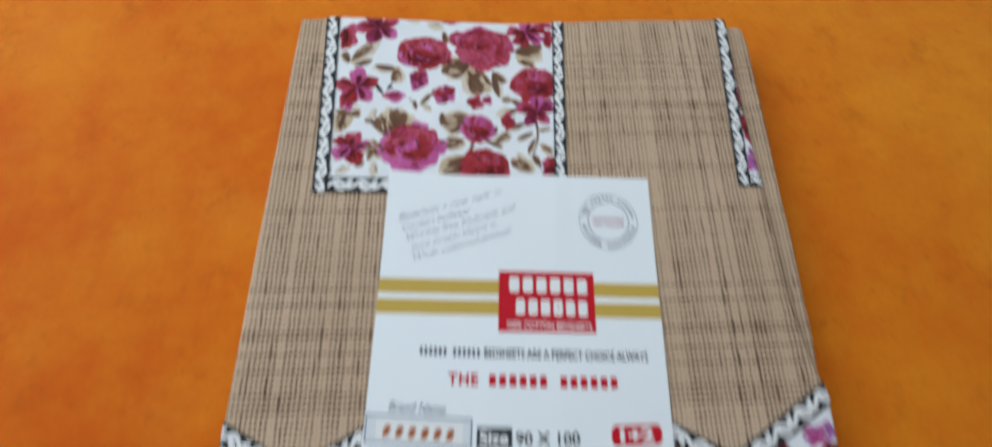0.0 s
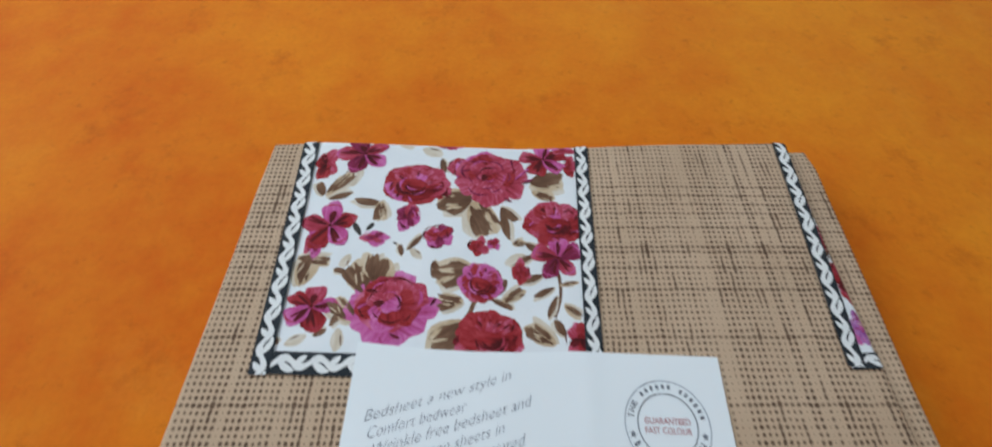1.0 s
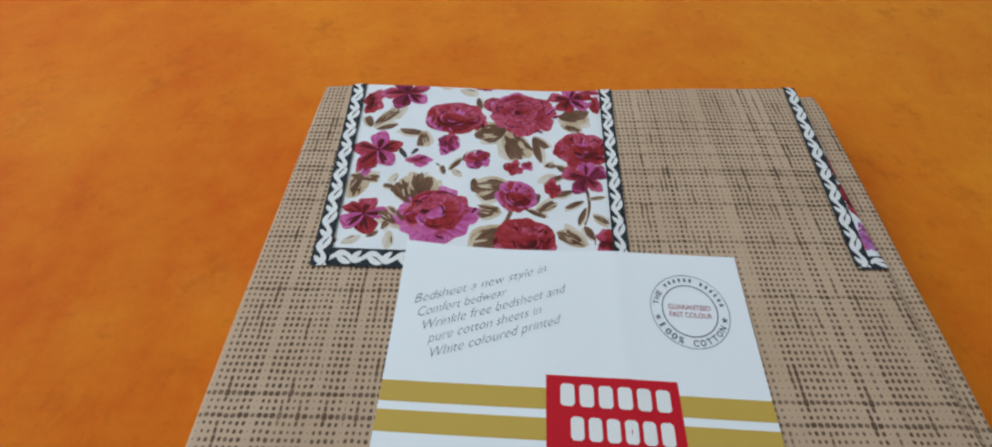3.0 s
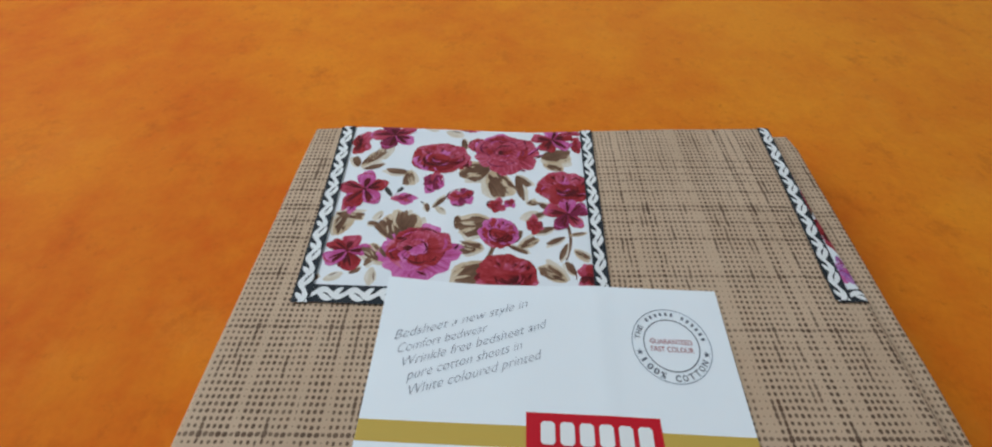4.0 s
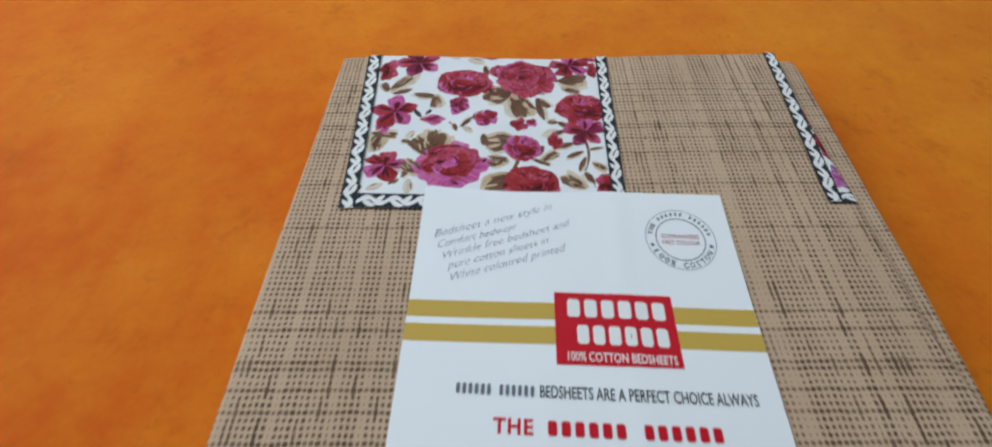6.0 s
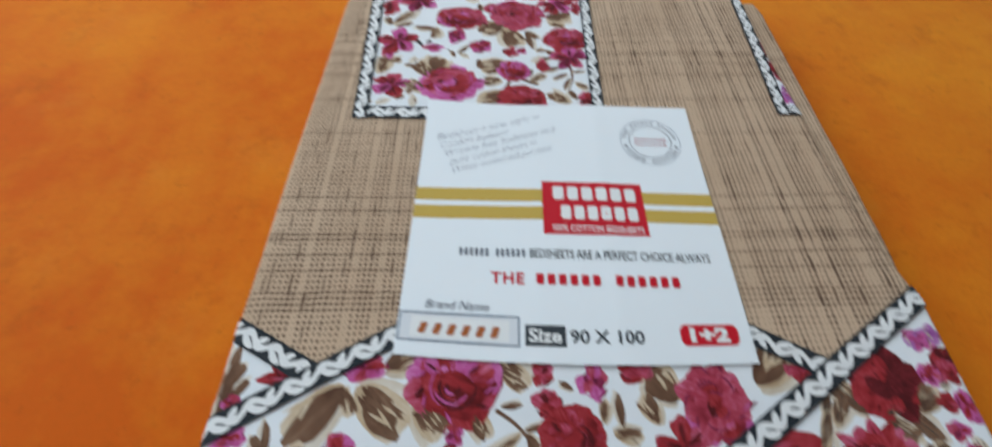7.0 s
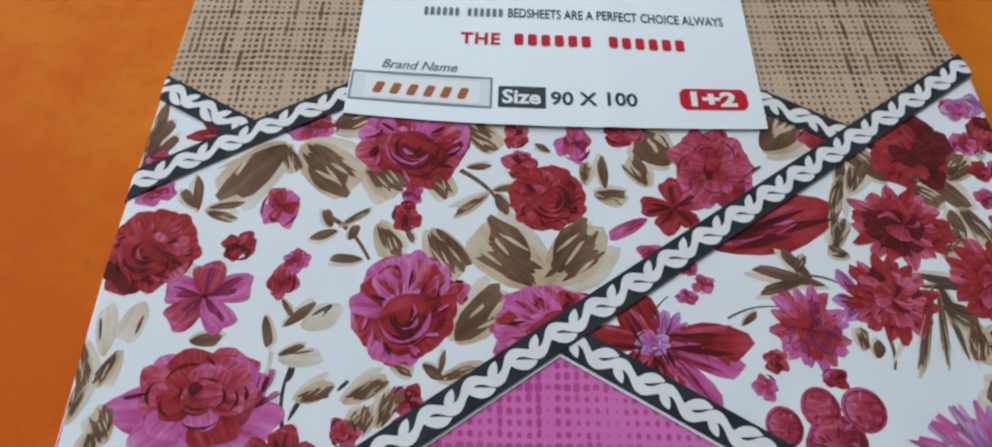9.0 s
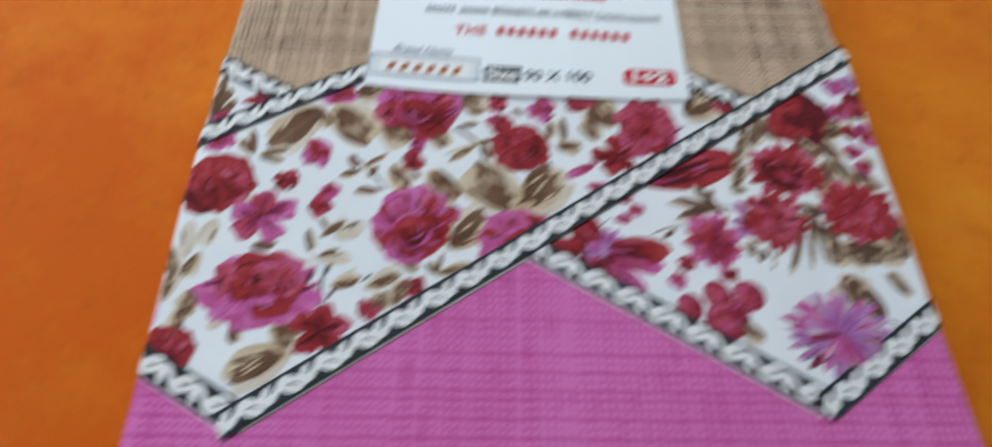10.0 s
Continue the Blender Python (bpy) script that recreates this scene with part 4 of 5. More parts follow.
berry(panel_b, 61, -95, 5.2, 5.3, MAGE, 46)
bud(panel_b, 144, 12, 7.7, 5.3, LILA, 47)
bud(panel_b, 149, -1, 6.8, 6.5, CRIM, 48)
bud(panel_b, 141, -3, 5.1, 5.3, MAGE, 49)
bud(panel_b, 144, -13, 6.4, 4.5, CRIM, 50)
bud(panel_b, 143, -23, 5.2, 4.3, MAGE, 51)
leaf(panel_b, 146, 5, 155, 7, 4.9, PALE)
mum(panel_b, 137, -52, 17.5, 15.5, ROSE_RED, 52)
leaf(panel_b, 140, -34, 150, -42, 6.0, BROWN)
leaf(panel_b, 151, -53, 147, -73, 10.8, BROWN)
leaf(panel_b, 127, -68, 150, -73, 8.3, BROWN)
leaf(panel_b, 131, -38, 129, -28, 5.3, SOLID)
bud(panel_b, 146, -30, 3.8, 3.2, MAGE, 53)
berry(panel_b, 74, -100, 8.3, 6.7, CRIM, 54)
leaf(panel_b, 77, -98, 87, -107, 5.1, MIXED)
leaf(panel_b, 125, -70, 137, -73, 7.8, MIXED)
leaf(panel_b, 125, -64, 123, -77, 7.7, MIXED)
leaf(panel_b, 136, -66, 136, -76, 7.8, BROWN)
leaf(panel_b, 124, -82, 130, -90, 11.2, MIXED)
bud(panel_b, 151, 4, 6.8, 6.7, CRIM, 101)
bud(panel_b, 143, -2, 5.4, 5.2, MAGE, 102)
bud(panel_b, 143, 11, 7.1, 5.4, LILA, 103)
bud(panel_b, 151, 14, 6.2, 4.9, LILA, 104)
bud(panel_b, 151, -14, 5.4, 8.4, MAGE, 105)
leaf(panel_b, 146, -9, 146, -3, 4.5, PALE)
leaf(panel_b, 150, -32, 147, -25, 5.1, PALE)
bud(panel_b, 145, -32, 4.7, 4.3, MAGE, 106)
leaf(panel_b, 96, -16, 90, -31, 4.5, MIXED)
leaf(panel_b, 90, -28, 89, -42, 3.5, MIXED)
aster(panel_b, 116, -103, 22.0, 18.0, LILA, 55)
leaf(panel_b, 136, -96, 122, -81, 12.5, SOLID)
leaf(panel_b, 148, -88, 141, -78, 4.7, MIXED)
stem(panel_b, 128, -96, 145, -102, 1.0, SOLID)
berry(panel_b, 75, -98, 8.1, 6.7, CRIM, 56)
leaf(panel_top, -105, 219, -94, 234, 5.8, MIXED)
leaf(panel_top, -103, 217, -92, 221, 4.2, SOLID)
leaf(panel_top, -106, 219, -110, 227, 5.2, SOLID)
leaf(panel_top, -93, 225, -91, 238, 6.1, PALE)
leaf(panel_top, -75, 215, -90, 217, 5.0, SOLID)
leaf(panel_top, -77, 217, -75, 205, 6.6, MIXED)
leaf(panel_top, -32, 223, -48, 215, 14.4, BROWN)
leaf(panel_top, -31, 219, -21, 199, 14.4, MIXED)
leaf(panel_top, -17, 216, -9, 208, 4.9, SOLID)
leaf(panel_top, -17, 216, -13, 198, 4.8, SOLID)
leaf(panel_top, -3, 231, 15, 234, 11.5, BROWN)
leaf(panel_top, -2, 226, 10, 223, 6.8, MIXED)
leaf(panel_top, -106, 170, -103, 186, 9.5, MIXED)
leaf(panel_top, -110, 184, -94, 182, 4.9, BROWN)
leaf(panel_top, -74, 168, -84, 183, 12.3, MIXED)
leaf(panel_top, -73, 168, -69, 185, 13.6, BROWN)
leaf(panel_top, -74, 168, -78, 188, 9.4, MIXED)
leaf(panel_top, -86, 178, -92, 179, 3.3, SOLID)
leaf(panel_top, -28, 182, -47, 178, 13.7, BROWN)
leaf(panel_top, -47, 185, -45, 176, 5.1, SOLID)
leaf(panel_top, -32, 166, -44, 165, 7.4, MIXED)
leaf(panel_top, -17, 169, -14, 177, 4.6, SOLID)
leaf(panel_top, -15, 166, -5, 172, 4.8, MIXED)
leaf(panel_top, -20, 167, -10, 163, 3.0, SOLID)
leaf(panel_top, -29, 156, -46, 145, 12.7, BROWN)
stem(panel_top, -27, 167, -33, 155, 2.3, SOLID)
leaf(panel_top, 8, 148, -5, 156, 7.5, MIXED)
leaf(panel_top, 12, 152, 8, 159, 4.4, SOLID)
stem(panel_top, 10, 181, 8, 160, 1.7, SOLID)
leaf(panel_top, 8, 174, -1, 169, 3.4, SOLID)
leaf(panel_top, 9, 170, 5, 160, 3.1, SOLID)
leaf(panel_top, 3, 180, -6, 176, 4.0, SOLID)
leaf(panel_top, 12, 166, 19, 160, 4.2, MIXED)
leaf(panel_top, 10, 175, 19, 177, 2.5, MIXED)
leaf(panel_top, -5, 190, -14, 184, 5.6, PALE)
leaf(panel_top, -5, 196, 1, 192, 4.1, SOLID)
leaf(panel_top, -1, 190, -9, 185, 3.7, SOLID)
leaf(panel_top, -11, 195, -5, 197, 3.8, MIXED)
leaf(panel_top, -94, 148, -89, 151, 2.9, SOLID)
leaf(panel_top, -105, 144, -97, 148, 4.4, PALE)
leaf(panel_top, -84, 152, -83, 142, 5.1, PALE)
leaf(panel_top, -110, 147, -108, 144, 3.1, SOLID)
leaf(panel_top, -78, 155, -90, 165, 8.0, MIXED)
leaf(panel_top, -82, 162, -88, 153, 4.0, SOLID)
stem(panel_top, -67, 194, -62, 189, 1.1, INK)
leaf(panel_top, -62, 187, -64, 193, 3.0, SOLID)
leaf(panel_top, -60, 190, -54, 198, 3.1, SOLID)
leaf(panel_top, -59, 191, -53, 186, 3.7, PALE)
leaf(panel_top, -86, 187, -89, 180, 4.4, PALE)
leaf(panel_top, -83, 197, -88, 204, 3.2, INK)
leaf(panel_top, -81, 200, -78, 204, 2.8, INK)
leaf(panel_top, -60, 251, -49, 248, 6.6, PALE)
leaf(panel_top, -49, 245, -47, 236, 4.1, SOLID)
leaf(panel_top, -74, 255, -64, 252, 4.8, PALE)
leaf(panel_top, -61, 225, -46, 223, 3.5, SOLID)
flower5(panel_top, -90, 246, 15.2, 12.9, PLUMMY, 61)
bud(panel_top, -109, 239, 7.3, 10.4, CRIM, 62)
rose(panel_top, -61, 228, 17.5, 13.6, WINE, 63)
bud(panel_top, -48, 224, 7.0, 6.3, CRIM, 64)
bud(panel_top, -62, 208, 6.8, 8.6, PLUMMY, 65)
flower5(panel_top, -99, 202, 13.7, 13.3, TWOTONE, 66)
bud(panel_top, -104, 194, 5.2, 12.6, MAGE, 67)
bud(panel_top, -76, 196, 7.8, 5.0, MAGE, 68)
bud(panel_top, -46, 198, 9.1, 8.6, PLUMMY, 69)
rose(panel_top, -22, 234, 21.0, 19.4, PINK, 70)
bud(panel_top, -40, 240, 7.5, 7.9, CRIM, 71)
flower5(panel_top, 4, 247, 12.8, 10.4, TWOTONE, 72)
rose(panel_top, 9, 208, 15.5, 13.6, WINE, 73)
flower5(panel_top, 10, 189, 12.0, 12.0, PLUMMY, 74)
bud(panel_top, -27, 193, 5.9, 6.1, CRIM, 75)
bud(panel_top, -20, 195, 3.9, 4.1, MAGE, 76)
rose(panel_top, -63, 161, 21.6, 19.0, BLUSH, 77)
flower5(panel_top, -98, 161, 13.2, 10.9, TWOTONE, 78)
rose(panel_top, -25, 175, 10.6, 10.4, ROSY, 79)
rose(panel_top, -20, 150, 15.5, 12.6, CRIM, 80)
bud(panel_top, -7, 181, 5.0, 7.4, CRIM, 81)
bud(panel_top, 18, 151, 6.9, 8.8, CRIM, 82)
bud(panel_top, 18, 243, 4.5, 8.1, CRIM, 83)
bud(panel_top, -45, 254, 7.5, 3.6, MAGE, 84)
bud(panel_top, 15, 254, 8.3, 3.6, MAGE, 85)
bud(panel_top, -29, 173, 5.4, 4.7, MAGE, 86)
bud(panel_strip, 139, 245, 6.0, 10.4, PLUMMY, 87)
bud(panel_strip, 140, 227, 6.4, 9.6, WINE, 88)
bud(panel_strip, 140, 206, 6.6, 10.4, CRIM, 89)
bud(panel_strip, 140, 184, 6.8, 12.4, CRIM, 90)
leaf(panel_strip, 138, 169, 139, 162, 4.1, LILAC)
bud(panel_strip, 139, 159, 5.6, 7.4, LILA, 91)
leaf(panel_strip, 138, 234, 142, 240, 4.5, SOLID)
leaf(panel_strip, 136, 198, 141, 192, 4.5, SOLID)
leaf(panel_strip, 137, 220, 142, 213, 4.0, MIXED)

# ---- plaited border bands ----
def band(a, b, width, lift, regions=(), flip=1, pitch=14.0):
    """A black border band with a white plait along the line from a to b."""
    a, b = Vector(a), Vector(b)
    d = (b - a).normalized()
    n = Vector((-d.y, d.x))
    length = (b - a).length
    bm = bmesh.new()
    steps = max(2, round(length / 4))
    rows = [[bm.verts.new((*(a + d * length * i / steps + n * width * k), 0)) for k in (-0.5, -0.25, 0, 0.25, 0.5)] for i in range(steps + 1)]
    for p, q in zip(rows, rows[1:]):
        for k in range(4):
            bm.faces.new((p[k], q[k], q[k + 1], p[k + 1]))
    trim_and_drape(bm, regions, lift)
    strip = part("border_band", bm, BLACK, bedsheet, "black printed band with a white plait")
    bm = bmesh.new()
    count = int(length / pitch) + 2

    def ribbon(points, halves, z):
        va, vb = [], []
        for k, (p, h) in enumerate(zip(points, halves)):
            q0, q1 = points[max(0, k - 1)], points[min(len(points) - 1, k + 1)]
            t = (q1 - q0).normalized()
            m = Vector((-t.y, t.x))
            va.append(bm.verts.new((*(p + m * h), z)))
            vb.append(bm.verts.new((*(p - m * h), z)))
        for k in range(len(points) - 1):
            bm.faces.new((va[k], va[k + 1], vb[k + 1], vb[k]))

    def at(s, v):
        return a + d * s + n * v * flip * width

    for i in range(count):
        s0 = (i - 0.5) * pitch
        us = [k / 16 for k in range(17)]
        ribbon([at(s0 + u * pitch, 0.19 * math.sin(2 * math.pi * u) + 0.03) for u in us], [width * (0.145 + 0.03 * math.cos(4 * math.pi * (u - 0.2))) for u in us], 0.0)
        vs = [k / 10 for k in range(11)]
        # a pointed leaf under each crest, and a smaller one above each trough
        under = [at(s0 + pitch * (0.10 + 0.50 * u), 0.06 - 0.30 * math.sin(math.pi * 0.5 * min(1.0, 1.25 * u)) - 0.08 * u) for u in vs]
        ribbon(under, [width * (0.01 + 0.145 * math.sin(math.pi * min(1.0, 0.10 + 0.9 * u)) ** 0.8) for u in vs], 0.015)
        over = [at(s0 + pitch * (0.60 + 0.26 * u), -0.02 + 0.38 * u) for u in vs]
        ribbon(over, [width * (0.01 + 0.135 * math.sin(math.pi * min(1.0, 0.12 + 0.88 * u)) ** 0.8) for u in vs], 0.015)
    ends = [(a.x, a.y, d.x, d.y), (b.x, b.y, -d.x, -d.y)]
    trim_and_drape(bm, list(regions) + ends, lift + 0.05)
    part("plait", bm, PLAIT_WHITE, strip, "white twisted plait print")


W_BAND = 9.2


def seam_edge(a, b, side, lift):
    """The narrow white selvage line that shows beside a band."""
    a, b = Vector(a), Vector(b)
    d = (b - a).normalized()
    n = Vector((-d.y, d.x)) * side
    bm = bmesh.new()
    steps = max(2, round((b - a).length / 4))
    rows = [[bm.verts.new((*(a + (b - a) * i / steps + n * (W_BAND / 2 + w)), 0)) for w in (-0.3, 0.75)] for i in range(steps + 1)]
    for p, q in zip(rows, rows[1:]):
        bm.faces.new((p[0], q[0], q[1], p[1]))
    trim_and_drape(bm, [], lift)
    part("seam_edge", bm, PLAIT_WHITE, bedsheet, "narrow white seam line")


seam_edge((-97, -137.5), (4, -69.5), -1, 0.5)
seam_edge((2, -73.5), (105, -127), -1, 0.5)
seam_edge((105, -127), (158, -91.5), -1, 0.5)
seam_edge((-138, -117.5), (-96, -138), -1, 0.5)
band((-143, 10.5), (-101, -10.5), W_BAND, 0.80)
band((0, 48), (103, -2), W_BAND, 0.80, flip=-1)
band((2, -73.5), (107, -128), W_BAND, 0.80, flip=-1)
band((-140, -117), (-94, -139), W_BAND, 0.80, flip=-1)
band((-144, -33.5), (0, 51), W_BAND, 0.95)
band((103, -129), (162, -89), W_BAND, 0.95)
band((-102, -141), (165, 39.5), W_BAND, 1.10)
band((-113, 136.5), (28, 137.5), W_BAND, 0.80)
band((-111.5, 131.5), (-120, 256), W_BAND - 1, 0.95)
band((23.5, 132), (24.5, 259), W_BAND - 2, 0.95)
band((128, 146), (146, 147.5), 6.5, 0.80)
band((130.5, 144), (133.5, 268), 7.6, 0.95)

# ---- the paper label ----
label_card = tagged(new("label_card"), "white paper label printed red, gold and black on the bedsheet", "label")
LAB_W, LAB_H = 147.5, 145.6


def on_paper(x, y, lift):
    """A point of the label in world metres: x, y in mm from the middle of its lower edge."""
    h = drape(x, y) + 1.3 + 0.2 * math.sin((x + 30) / 24) + 0.15 * math.sin(y / 30 + 0.5)
    lx, ly = (x + 74) / LAB_W, y / LAB_H
    h += 1.6 * max(0.0, ly - 0.8) / 0.2 * max(0.0, 0.3 - lx) / 0.3
    crease = abs(x - 20)
    h += 0.45 * max(0.0, 1 - crease / 6) + 0.2 * max(0.0, 1 - abs(x + 14) / 9)
    bow = -2.6 * (1 - (x / 74) ** 2) * max(0.0, 1 - ly / 0.45) - 1.8 * max(0.0, 1 - ((x + 28) / 42) ** 2) * max(0.0, (ly - 0.6) / 0.4)
    return Vector((x, y + bow, h + lift)) * 0.001


def paper_patch(x0, x1, y0, y1, lift, thick=0.0, step=5.0, round_corner=0.0):
    bm = sheet_grid(x0, x1, y0, y1, step)
    if round_corner:
        for v in bm.verts:
            for cx, cy in ((x0, y0), (x0, y1), (x1, y0), (x1, y1)):
                if abs(v.co.x - cx) < 0.01 and abs(v.co.y - cy) < 0.01:
                    v.co.x += round_corner * (1 if cx == x0 else -1) * 0.4
                    v.co.y += round_corner * (1 if cy == y0 else -1) * 0.4
    for v in bm.verts:
        v.co = on_paper(v.co.x, v.co.y, lift)
    for f in bm.faces:
        f.smooth = True
    if thick:
        for e in bm.edges:
            e.smooth = not e.is_boundary
        rim = bmesh.ops.extrude_edge_only(bm, edges=[e for e in bm.edges if e.is_boundary])["geom"]
        for v in rim:
            if isinstance(v, bmesh.types.BMVert):
                v.co.z -= thick * 0.001
        for f in bm.faces:
            f.smooth = abs(f.normal.z) > 0.5
    return bm


part("paper", paper_patch(-LAB_W / 2, LAB_W / 2, 0, LAB_H, 0.0, 0.25, 4), PAPER, label_card, "white paper sheet with a soft fold")
for y0, y1 in ((76.6, 84.2), (66.0, 73.6)):
    part("gold_stripe", paper_patch(-LAB_W / 2 + 0.05, LAB_W / 2 - 0.05, y0, y1, 0.06, step=4), GOLD, label_card, "gold printed stripe")
logo = part("red_emblem", paper_patch(-11.0, 39.2, 58.2, 89.2, 0.12, step=4), RED, label_card, "red printed block with white lettering bars")


def text_verts(body, offset=0.0, shear=0.0, spacing=1.0):
    """Flat letters as (vertices, faces) with their bounds."""
    cu = bpy.data.curves.new("letters", "FONT")
    cu.body, cu.offset, cu.shear, cu.space_character, cu.resolution_u = body, offset, shear, spacing, 3
    ob = new("letters", cu)
    me = bpy.data.meshes.new_from_object(ob.evaluated_get(bpy.context.evaluated_depsgraph_get()))
    vs = [(v.co.x, v.co.y) for v in me.vertices]
    fs = [tuple(p.vertices) for p in me.polygons]
    bpy.data.objects.remove(ob)
    bpy.data.curves.remove(cu)
    bpy.data.meshes.remove(me)
    return vs, fs


def lettering(name, body, x, y, width, cap, mat, parent, turn=0.0, offset=0.0, shear=0.0, spacing=1.0, lift=0.2, label=""):
    """Letters of that width and capital height from the baseline point (x, y) of the label."""
    vs, fs = text_verts(body, offset, shear, spacing)
    xs = [p[0] for p in vs]
    x0, sx = min(xs), width / (max(xs) - min(xs))
    sy = cap / 0.69
    c, s = math.cos(radians(turn)), math.sin(radians(turn))
    bm = bmesh.new()
    made = [bm.verts.new(on_paper(x + (px - x0) * sx * c - py * sy * s, y + (px - x0) * sx * s + py * sy * c, lift)) for px, py in vs]
    for f in fs:
        try:
            bm.faces.new([made[i] for i in f])
        except ValueError:
            pass
    bmesh.ops.recalc_face_normals(bm, faces=bm.faces[:])
    return part(name, bm, mat, parent, label)


def bars(name, word, x, y, width, cap, mat, parent, turn=0.0, gap=0.16, lift=0.28, slant=0.0, label=""):
    """A word drawn as plain upright bars, one to a letter; a space leaves a gap."""
    step = width / len(word)
    c, s = math.cos(radians(turn)), math.sin(radians(turn))
    for i, ch in enumerate(word):
        if ch == " ":
            continue
        bm = bmesh.new()
        a, b = i * step + gap * step / 2, (i + 1) * step - gap * step / 2
        r = 0.12 * cap
        quad = [(a + r, 0), (b - r, 0), (b, r), (b + slant * cap, cap - r), (b - r + slant * cap, cap), (a + r + slant * cap, cap), (a + slant * cap, cap - r), (a, r)]
        bm.faces.new([bm.verts.new(on_paper(x + px * c - py * s, y + px * s + py * c, lift)) for px, py in quad])
        part(name, bm, mat, parent, label)


def arc_bars(name, count, cx, cy, r0, r1, a0, a1, mat, parent, skip=()):
    for i in range(count):
        if i in skip:
            continue
        bm = bmesh.new()
        p, q = a0 + (a1 - a0) * (i + 0.28) / count, a0 + (a1 - a0) * (i + 0.72) / count
        quad = [(r0, p), (r1, p), (r1, q), (r0, q)]
        bm.faces.new([bm.verts.new(on_paper(cx + r * math.cos(radians(a)), cy + r * math.sin(radians(a)), 0.2)) for r, a in quad])
        part(name, bm, mat, parent)


# emblem: the name as bars, the line under it in letters
bars("emblem_bar", "xxxxxx", -6.6, 78.2, 43.0, 8.0, PRINT_WHITE, logo, -0.6, 0.26)
bars("emblem_bar", "xxxxxx", -3.0, 66.6, 39.0, 8.0, PRINT_WHITE, logo, -0.6, 0.26)
lettering("emblem_line", "100% COTTON BEDSHEETS", -6.4, 60.0, 43.5, 3.4, PRINT_WHITE, logo, -0.6, 0.012)
bars("text_bar", "xxxxxx xxxxxx", -50.5, 46.3, 31.0, 4.0, INK_GREY, label_card, -0.6, 0.42)
lettering("text_line", "BEDSHEETS ARE A PERFECT CHOICE ALWAYS", -17.8, 46.0, 82.5, 4.2, INK_BLACK, label_card, -0.6, 0.012)
lettering("red_text", "THE", -35.3, 33.4, 14.8, 5.0, RED, label_card, -0.6, 0.03, spacing=1.15)
bars("red_bar", "xxxxxx xxxxxx", -16.0, 33.2, 65.0, 5.0, RED, label_card, -0.6, 0.34)
lettering("script_text", "Brand Name", -63, 20.6, 27.5, 3.8, INK_GREY, label_card, -0.5, 0.004, shear=0.3)

# handwritten lines
for body, x, y, width, turn in (("Bedsheet a new style in", -66, 116.0, 59.0, 18.5), ("Comfort bedwear", -63.5, 110.3, 38.5, 18.2), ("Wrinkle free bedsheet and", -60.5, 104.8, 62.5, 19.0),
                                ("pure cotton sheets in", -58.5, 99.3, 48.8, 18.5), ("White coloured printed", -56.0, 93.6, 55.0, 18.5)):
    lettering("handwritten_line", body, x, y, width, 4.0, INK_SCRIPT, label_card, turn, -0.02, shear=0.5)


# brand box, size, set count
def outline_box(name, x0, x1, y0, y1, t, mat, parent, lift):
    bm = bmesh.new()
    for a, b, c, d in ((x0, x1, y0, y0 + t), (x0, x1, y1 - t, y1), (x0, x0 + t, y0 + t, y1 - t), (x1 - t, x1, y0 + t, y1 - t)):
        bm.faces.new([bm.verts.new(on_paper(x, y, lift)) for x, y in ((a, c), (b, c), (b, d), (a, d))])
    return part(name, bm, mat, parent)


brand_box = outline_box("brand_box", -73.2, -22.6, 6.0, 18.6, 0.7, INK_BLUE, label_card, 0.16)
part("panel", paper_patch(-72.4, -23.4, 6.8, 17.8, 0.08, step=4), plain("box_grey", (0.76, 0.79, 0.83), 0.5), brand_box)
part("inner_panel", paper_patch(-68.0, -27.0, 7.8, 16.8, 0.12, step=4), PRINT_WHITE, brand_box)
bars("brand_bar", "xxxxxx", -66.5, 9.6, 36.0, 4.6, INK_ORANGE, brand_box, -0.8, 0.5, slant=0.25)
size_box = part("size_box", paper_patch(-20.4, -3.6, 6.6, 15.2, 0.1, step=4), INK_BLACK, label_card, "black printed box")
lettering("size_word", "Size", -19.0, 8.4, 13.6, 5.2, PRINT_WHITE, size_box, 0, 0.03)
lettering("size_numbers", "90 X 100", -1.9, 8.4, 30.5, 5.0, INK_BLACK, label_card, 0, 0.02)
count_box = part("count_box", paper_patch(43.8, 68.4, 7.4, 16.2, 0.1, step=2, round_corner=2.2), RED, label_card, "red printed box")
lettering("count_text", "1+2", 47.8, 9.2, 16.6, 5.4, PRINT_WHITE, count_box, 0, 0.05)


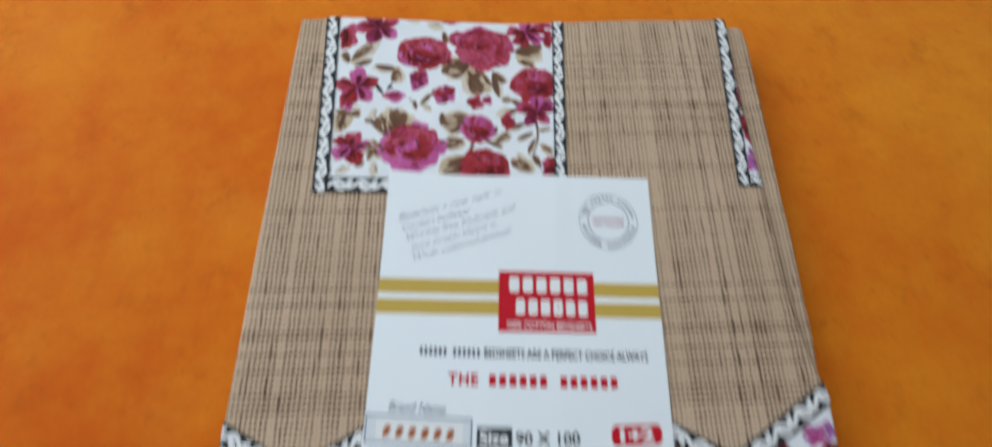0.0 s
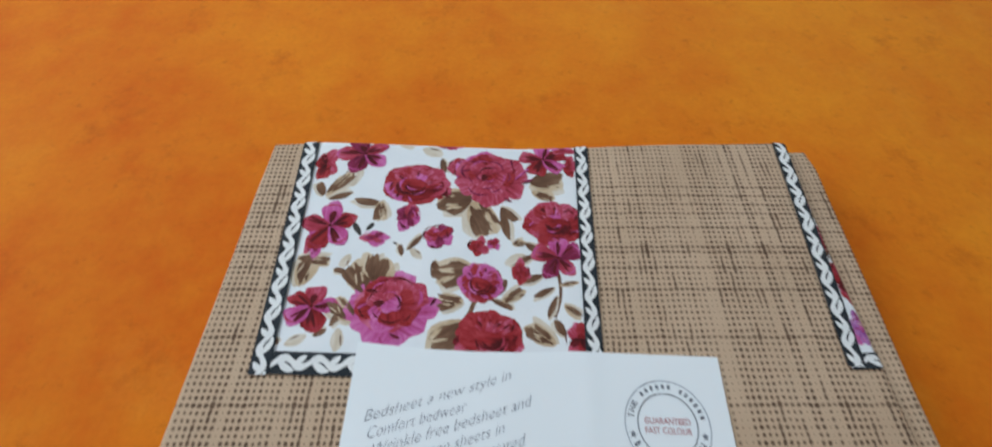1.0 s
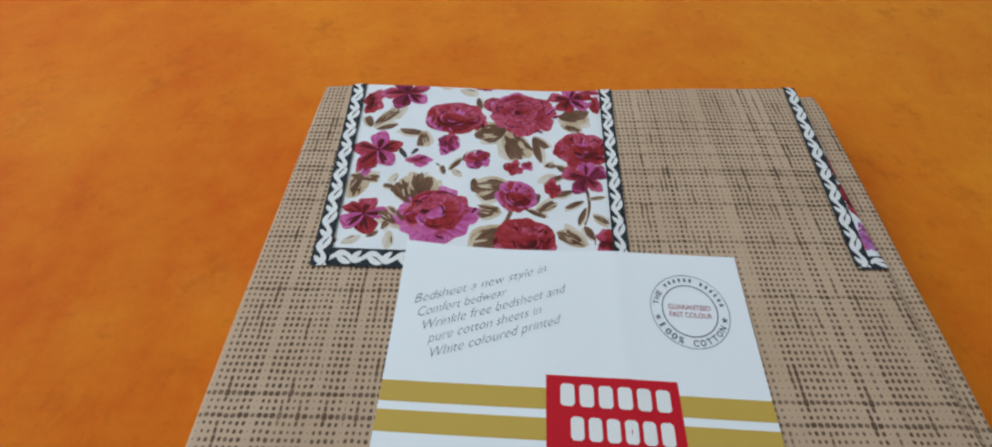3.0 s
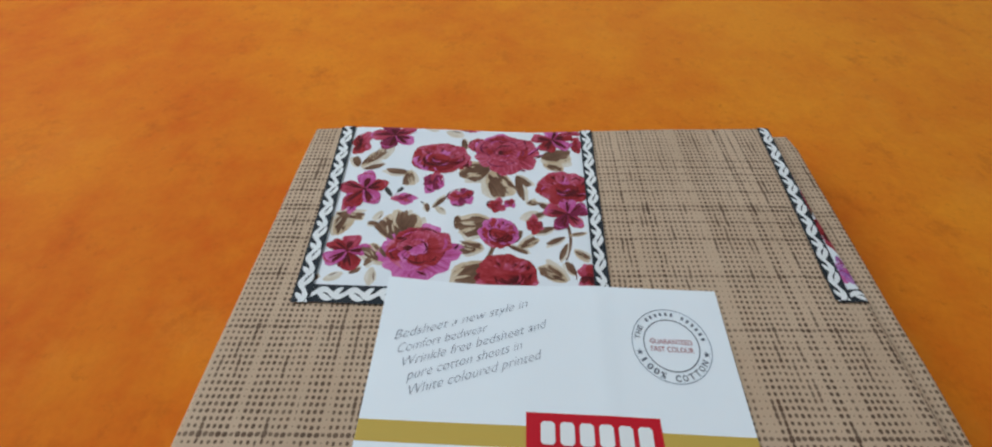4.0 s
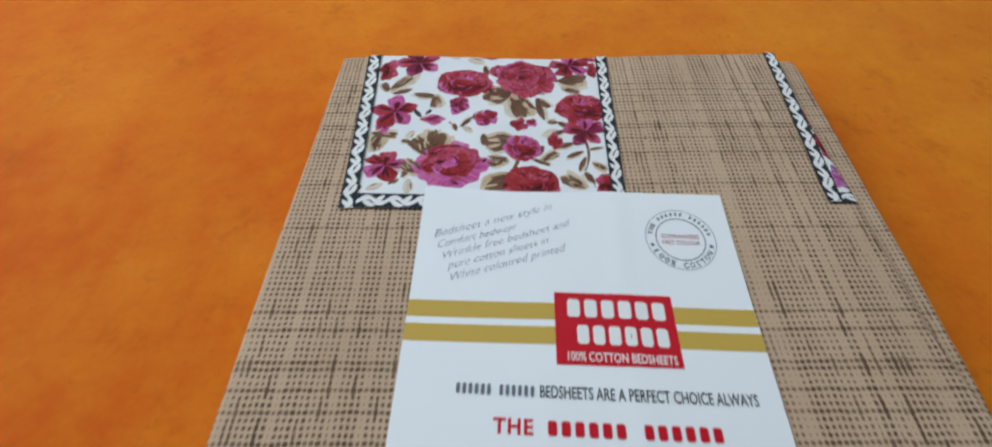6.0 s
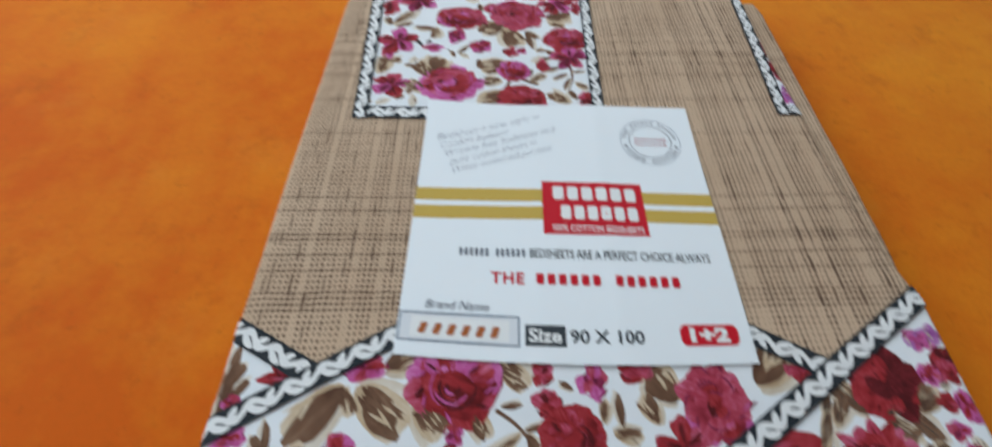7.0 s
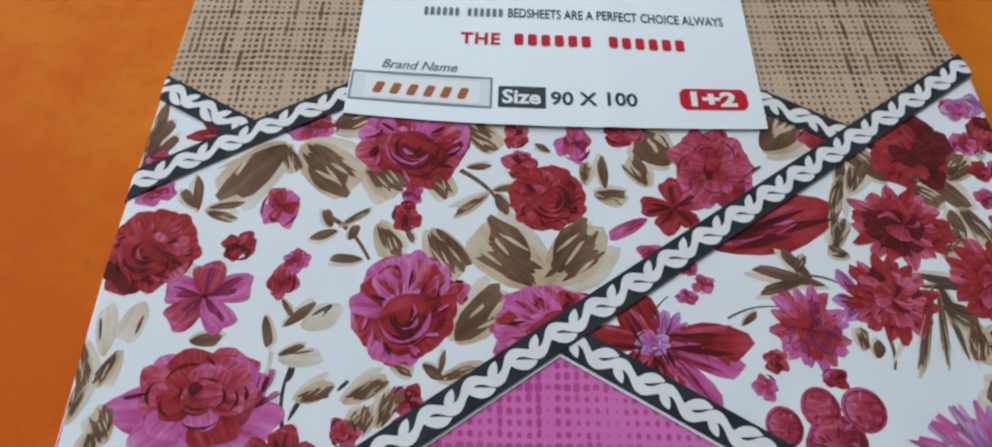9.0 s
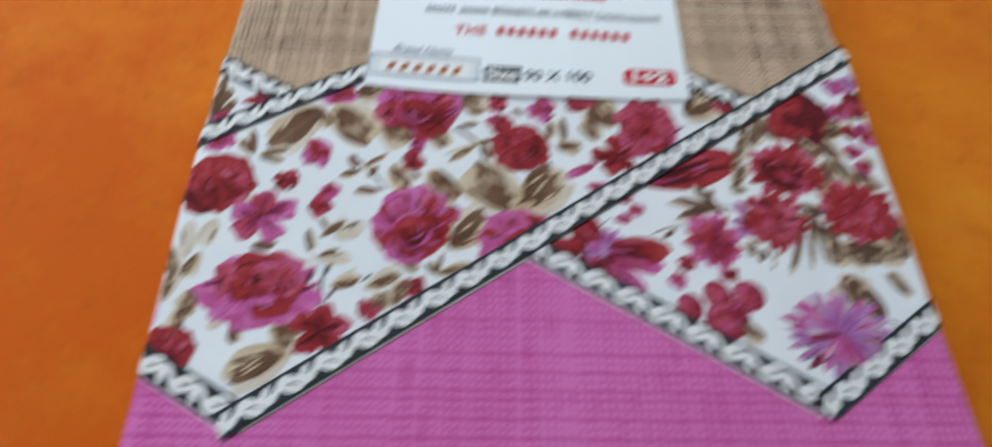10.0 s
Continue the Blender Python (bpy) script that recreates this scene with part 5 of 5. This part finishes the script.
# round seal
def ring(name, cx, cy, r, t, mat, parent):
    bm = bmesh.new()
    loops = [[bm.verts.new(on_paper(cx + q * math.cos(2 * math.pi * i / 48), cy + q * math.sin(2 * math.pi * i / 48), 0.16)) for i in range(48)] for q in (r - t, r)]
    for i in range(48):
        j = (i + 1) % 48
        bm.faces.new((loops[0][i], loops[1][i], loops[1][j], loops[0][j]))
    return part(name, bm, mat, parent)


SX, SY = 49.4, 119.0
seal = ring("round_seal", SX, SY, 16.4, 0.3, INK_BLUE, label_card)
seal["label"] = "round blue-grey printed seal"
ring("inner_ring", SX, SY, 11.6, 0.45, INK_GREY, seal)
arc_bars("arc_bar", 17, SX, SY, 13.2, 14.8, 172, 8, INK_GREY, seal, skip=(0, 1, 2, 3, 10))
for i, ch in enumerate("THE"):
    a = radians(172 - 164 * (i + 0.5) / 17)
    lettering("seal_letter", ch, SX + 13.0 * math.cos(a) - 0.9 * math.sin(a), SY + 13.0 * math.sin(a) + 0.9 * math.cos(a), 1.8, 2.1, INK_GREY, seal, math.degrees(a) - 90, 0.02)
for body, dy in (("GUARANTEED", 0.4), ("FAST COLOUR", -3.0)):
    lettering("seal_text", body, SX - 8.8, SY + dy, 17.6, 2.2, plain("faded_red_print", (0.50, 0.22, 0.24), 0.5), seal, -0.5, 0.006)
arc_text = "100% COTTON"
for i, ch in enumerate(arc_text):
    if ch != " ":
        a = radians(205 + 130 * (i + 0.5) / len(arc_text))
        lettering("seal_letter", ch, SX + 15.3 * math.cos(a) - 1.1 * math.cos(a + math.pi / 2), SY + 15.3 * math.sin(a) - 1.1 * math.sin(a + math.pi / 2),
                  2.2 if ch != "1" else 1.0, 2.5, INK_GREY, seal, math.degrees(a) + 90, 0.02)
for side in (-1, 1):
    bm = bmesh.new()
    cx, cy = SX + side * 13.6, SY - 3.6
    bm.faces.new([bm.verts.new(on_paper(cx + (1.5 if k % 2 == 0 else 0.6) * math.sin(k * math.pi / 5), cy + (1.5 if k % 2 == 0 else 0.6) * math.cos(k * math.pi / 5), 0.2)) for k in range(10)])
    part("seal_star", bm, INK_GREY, seal)
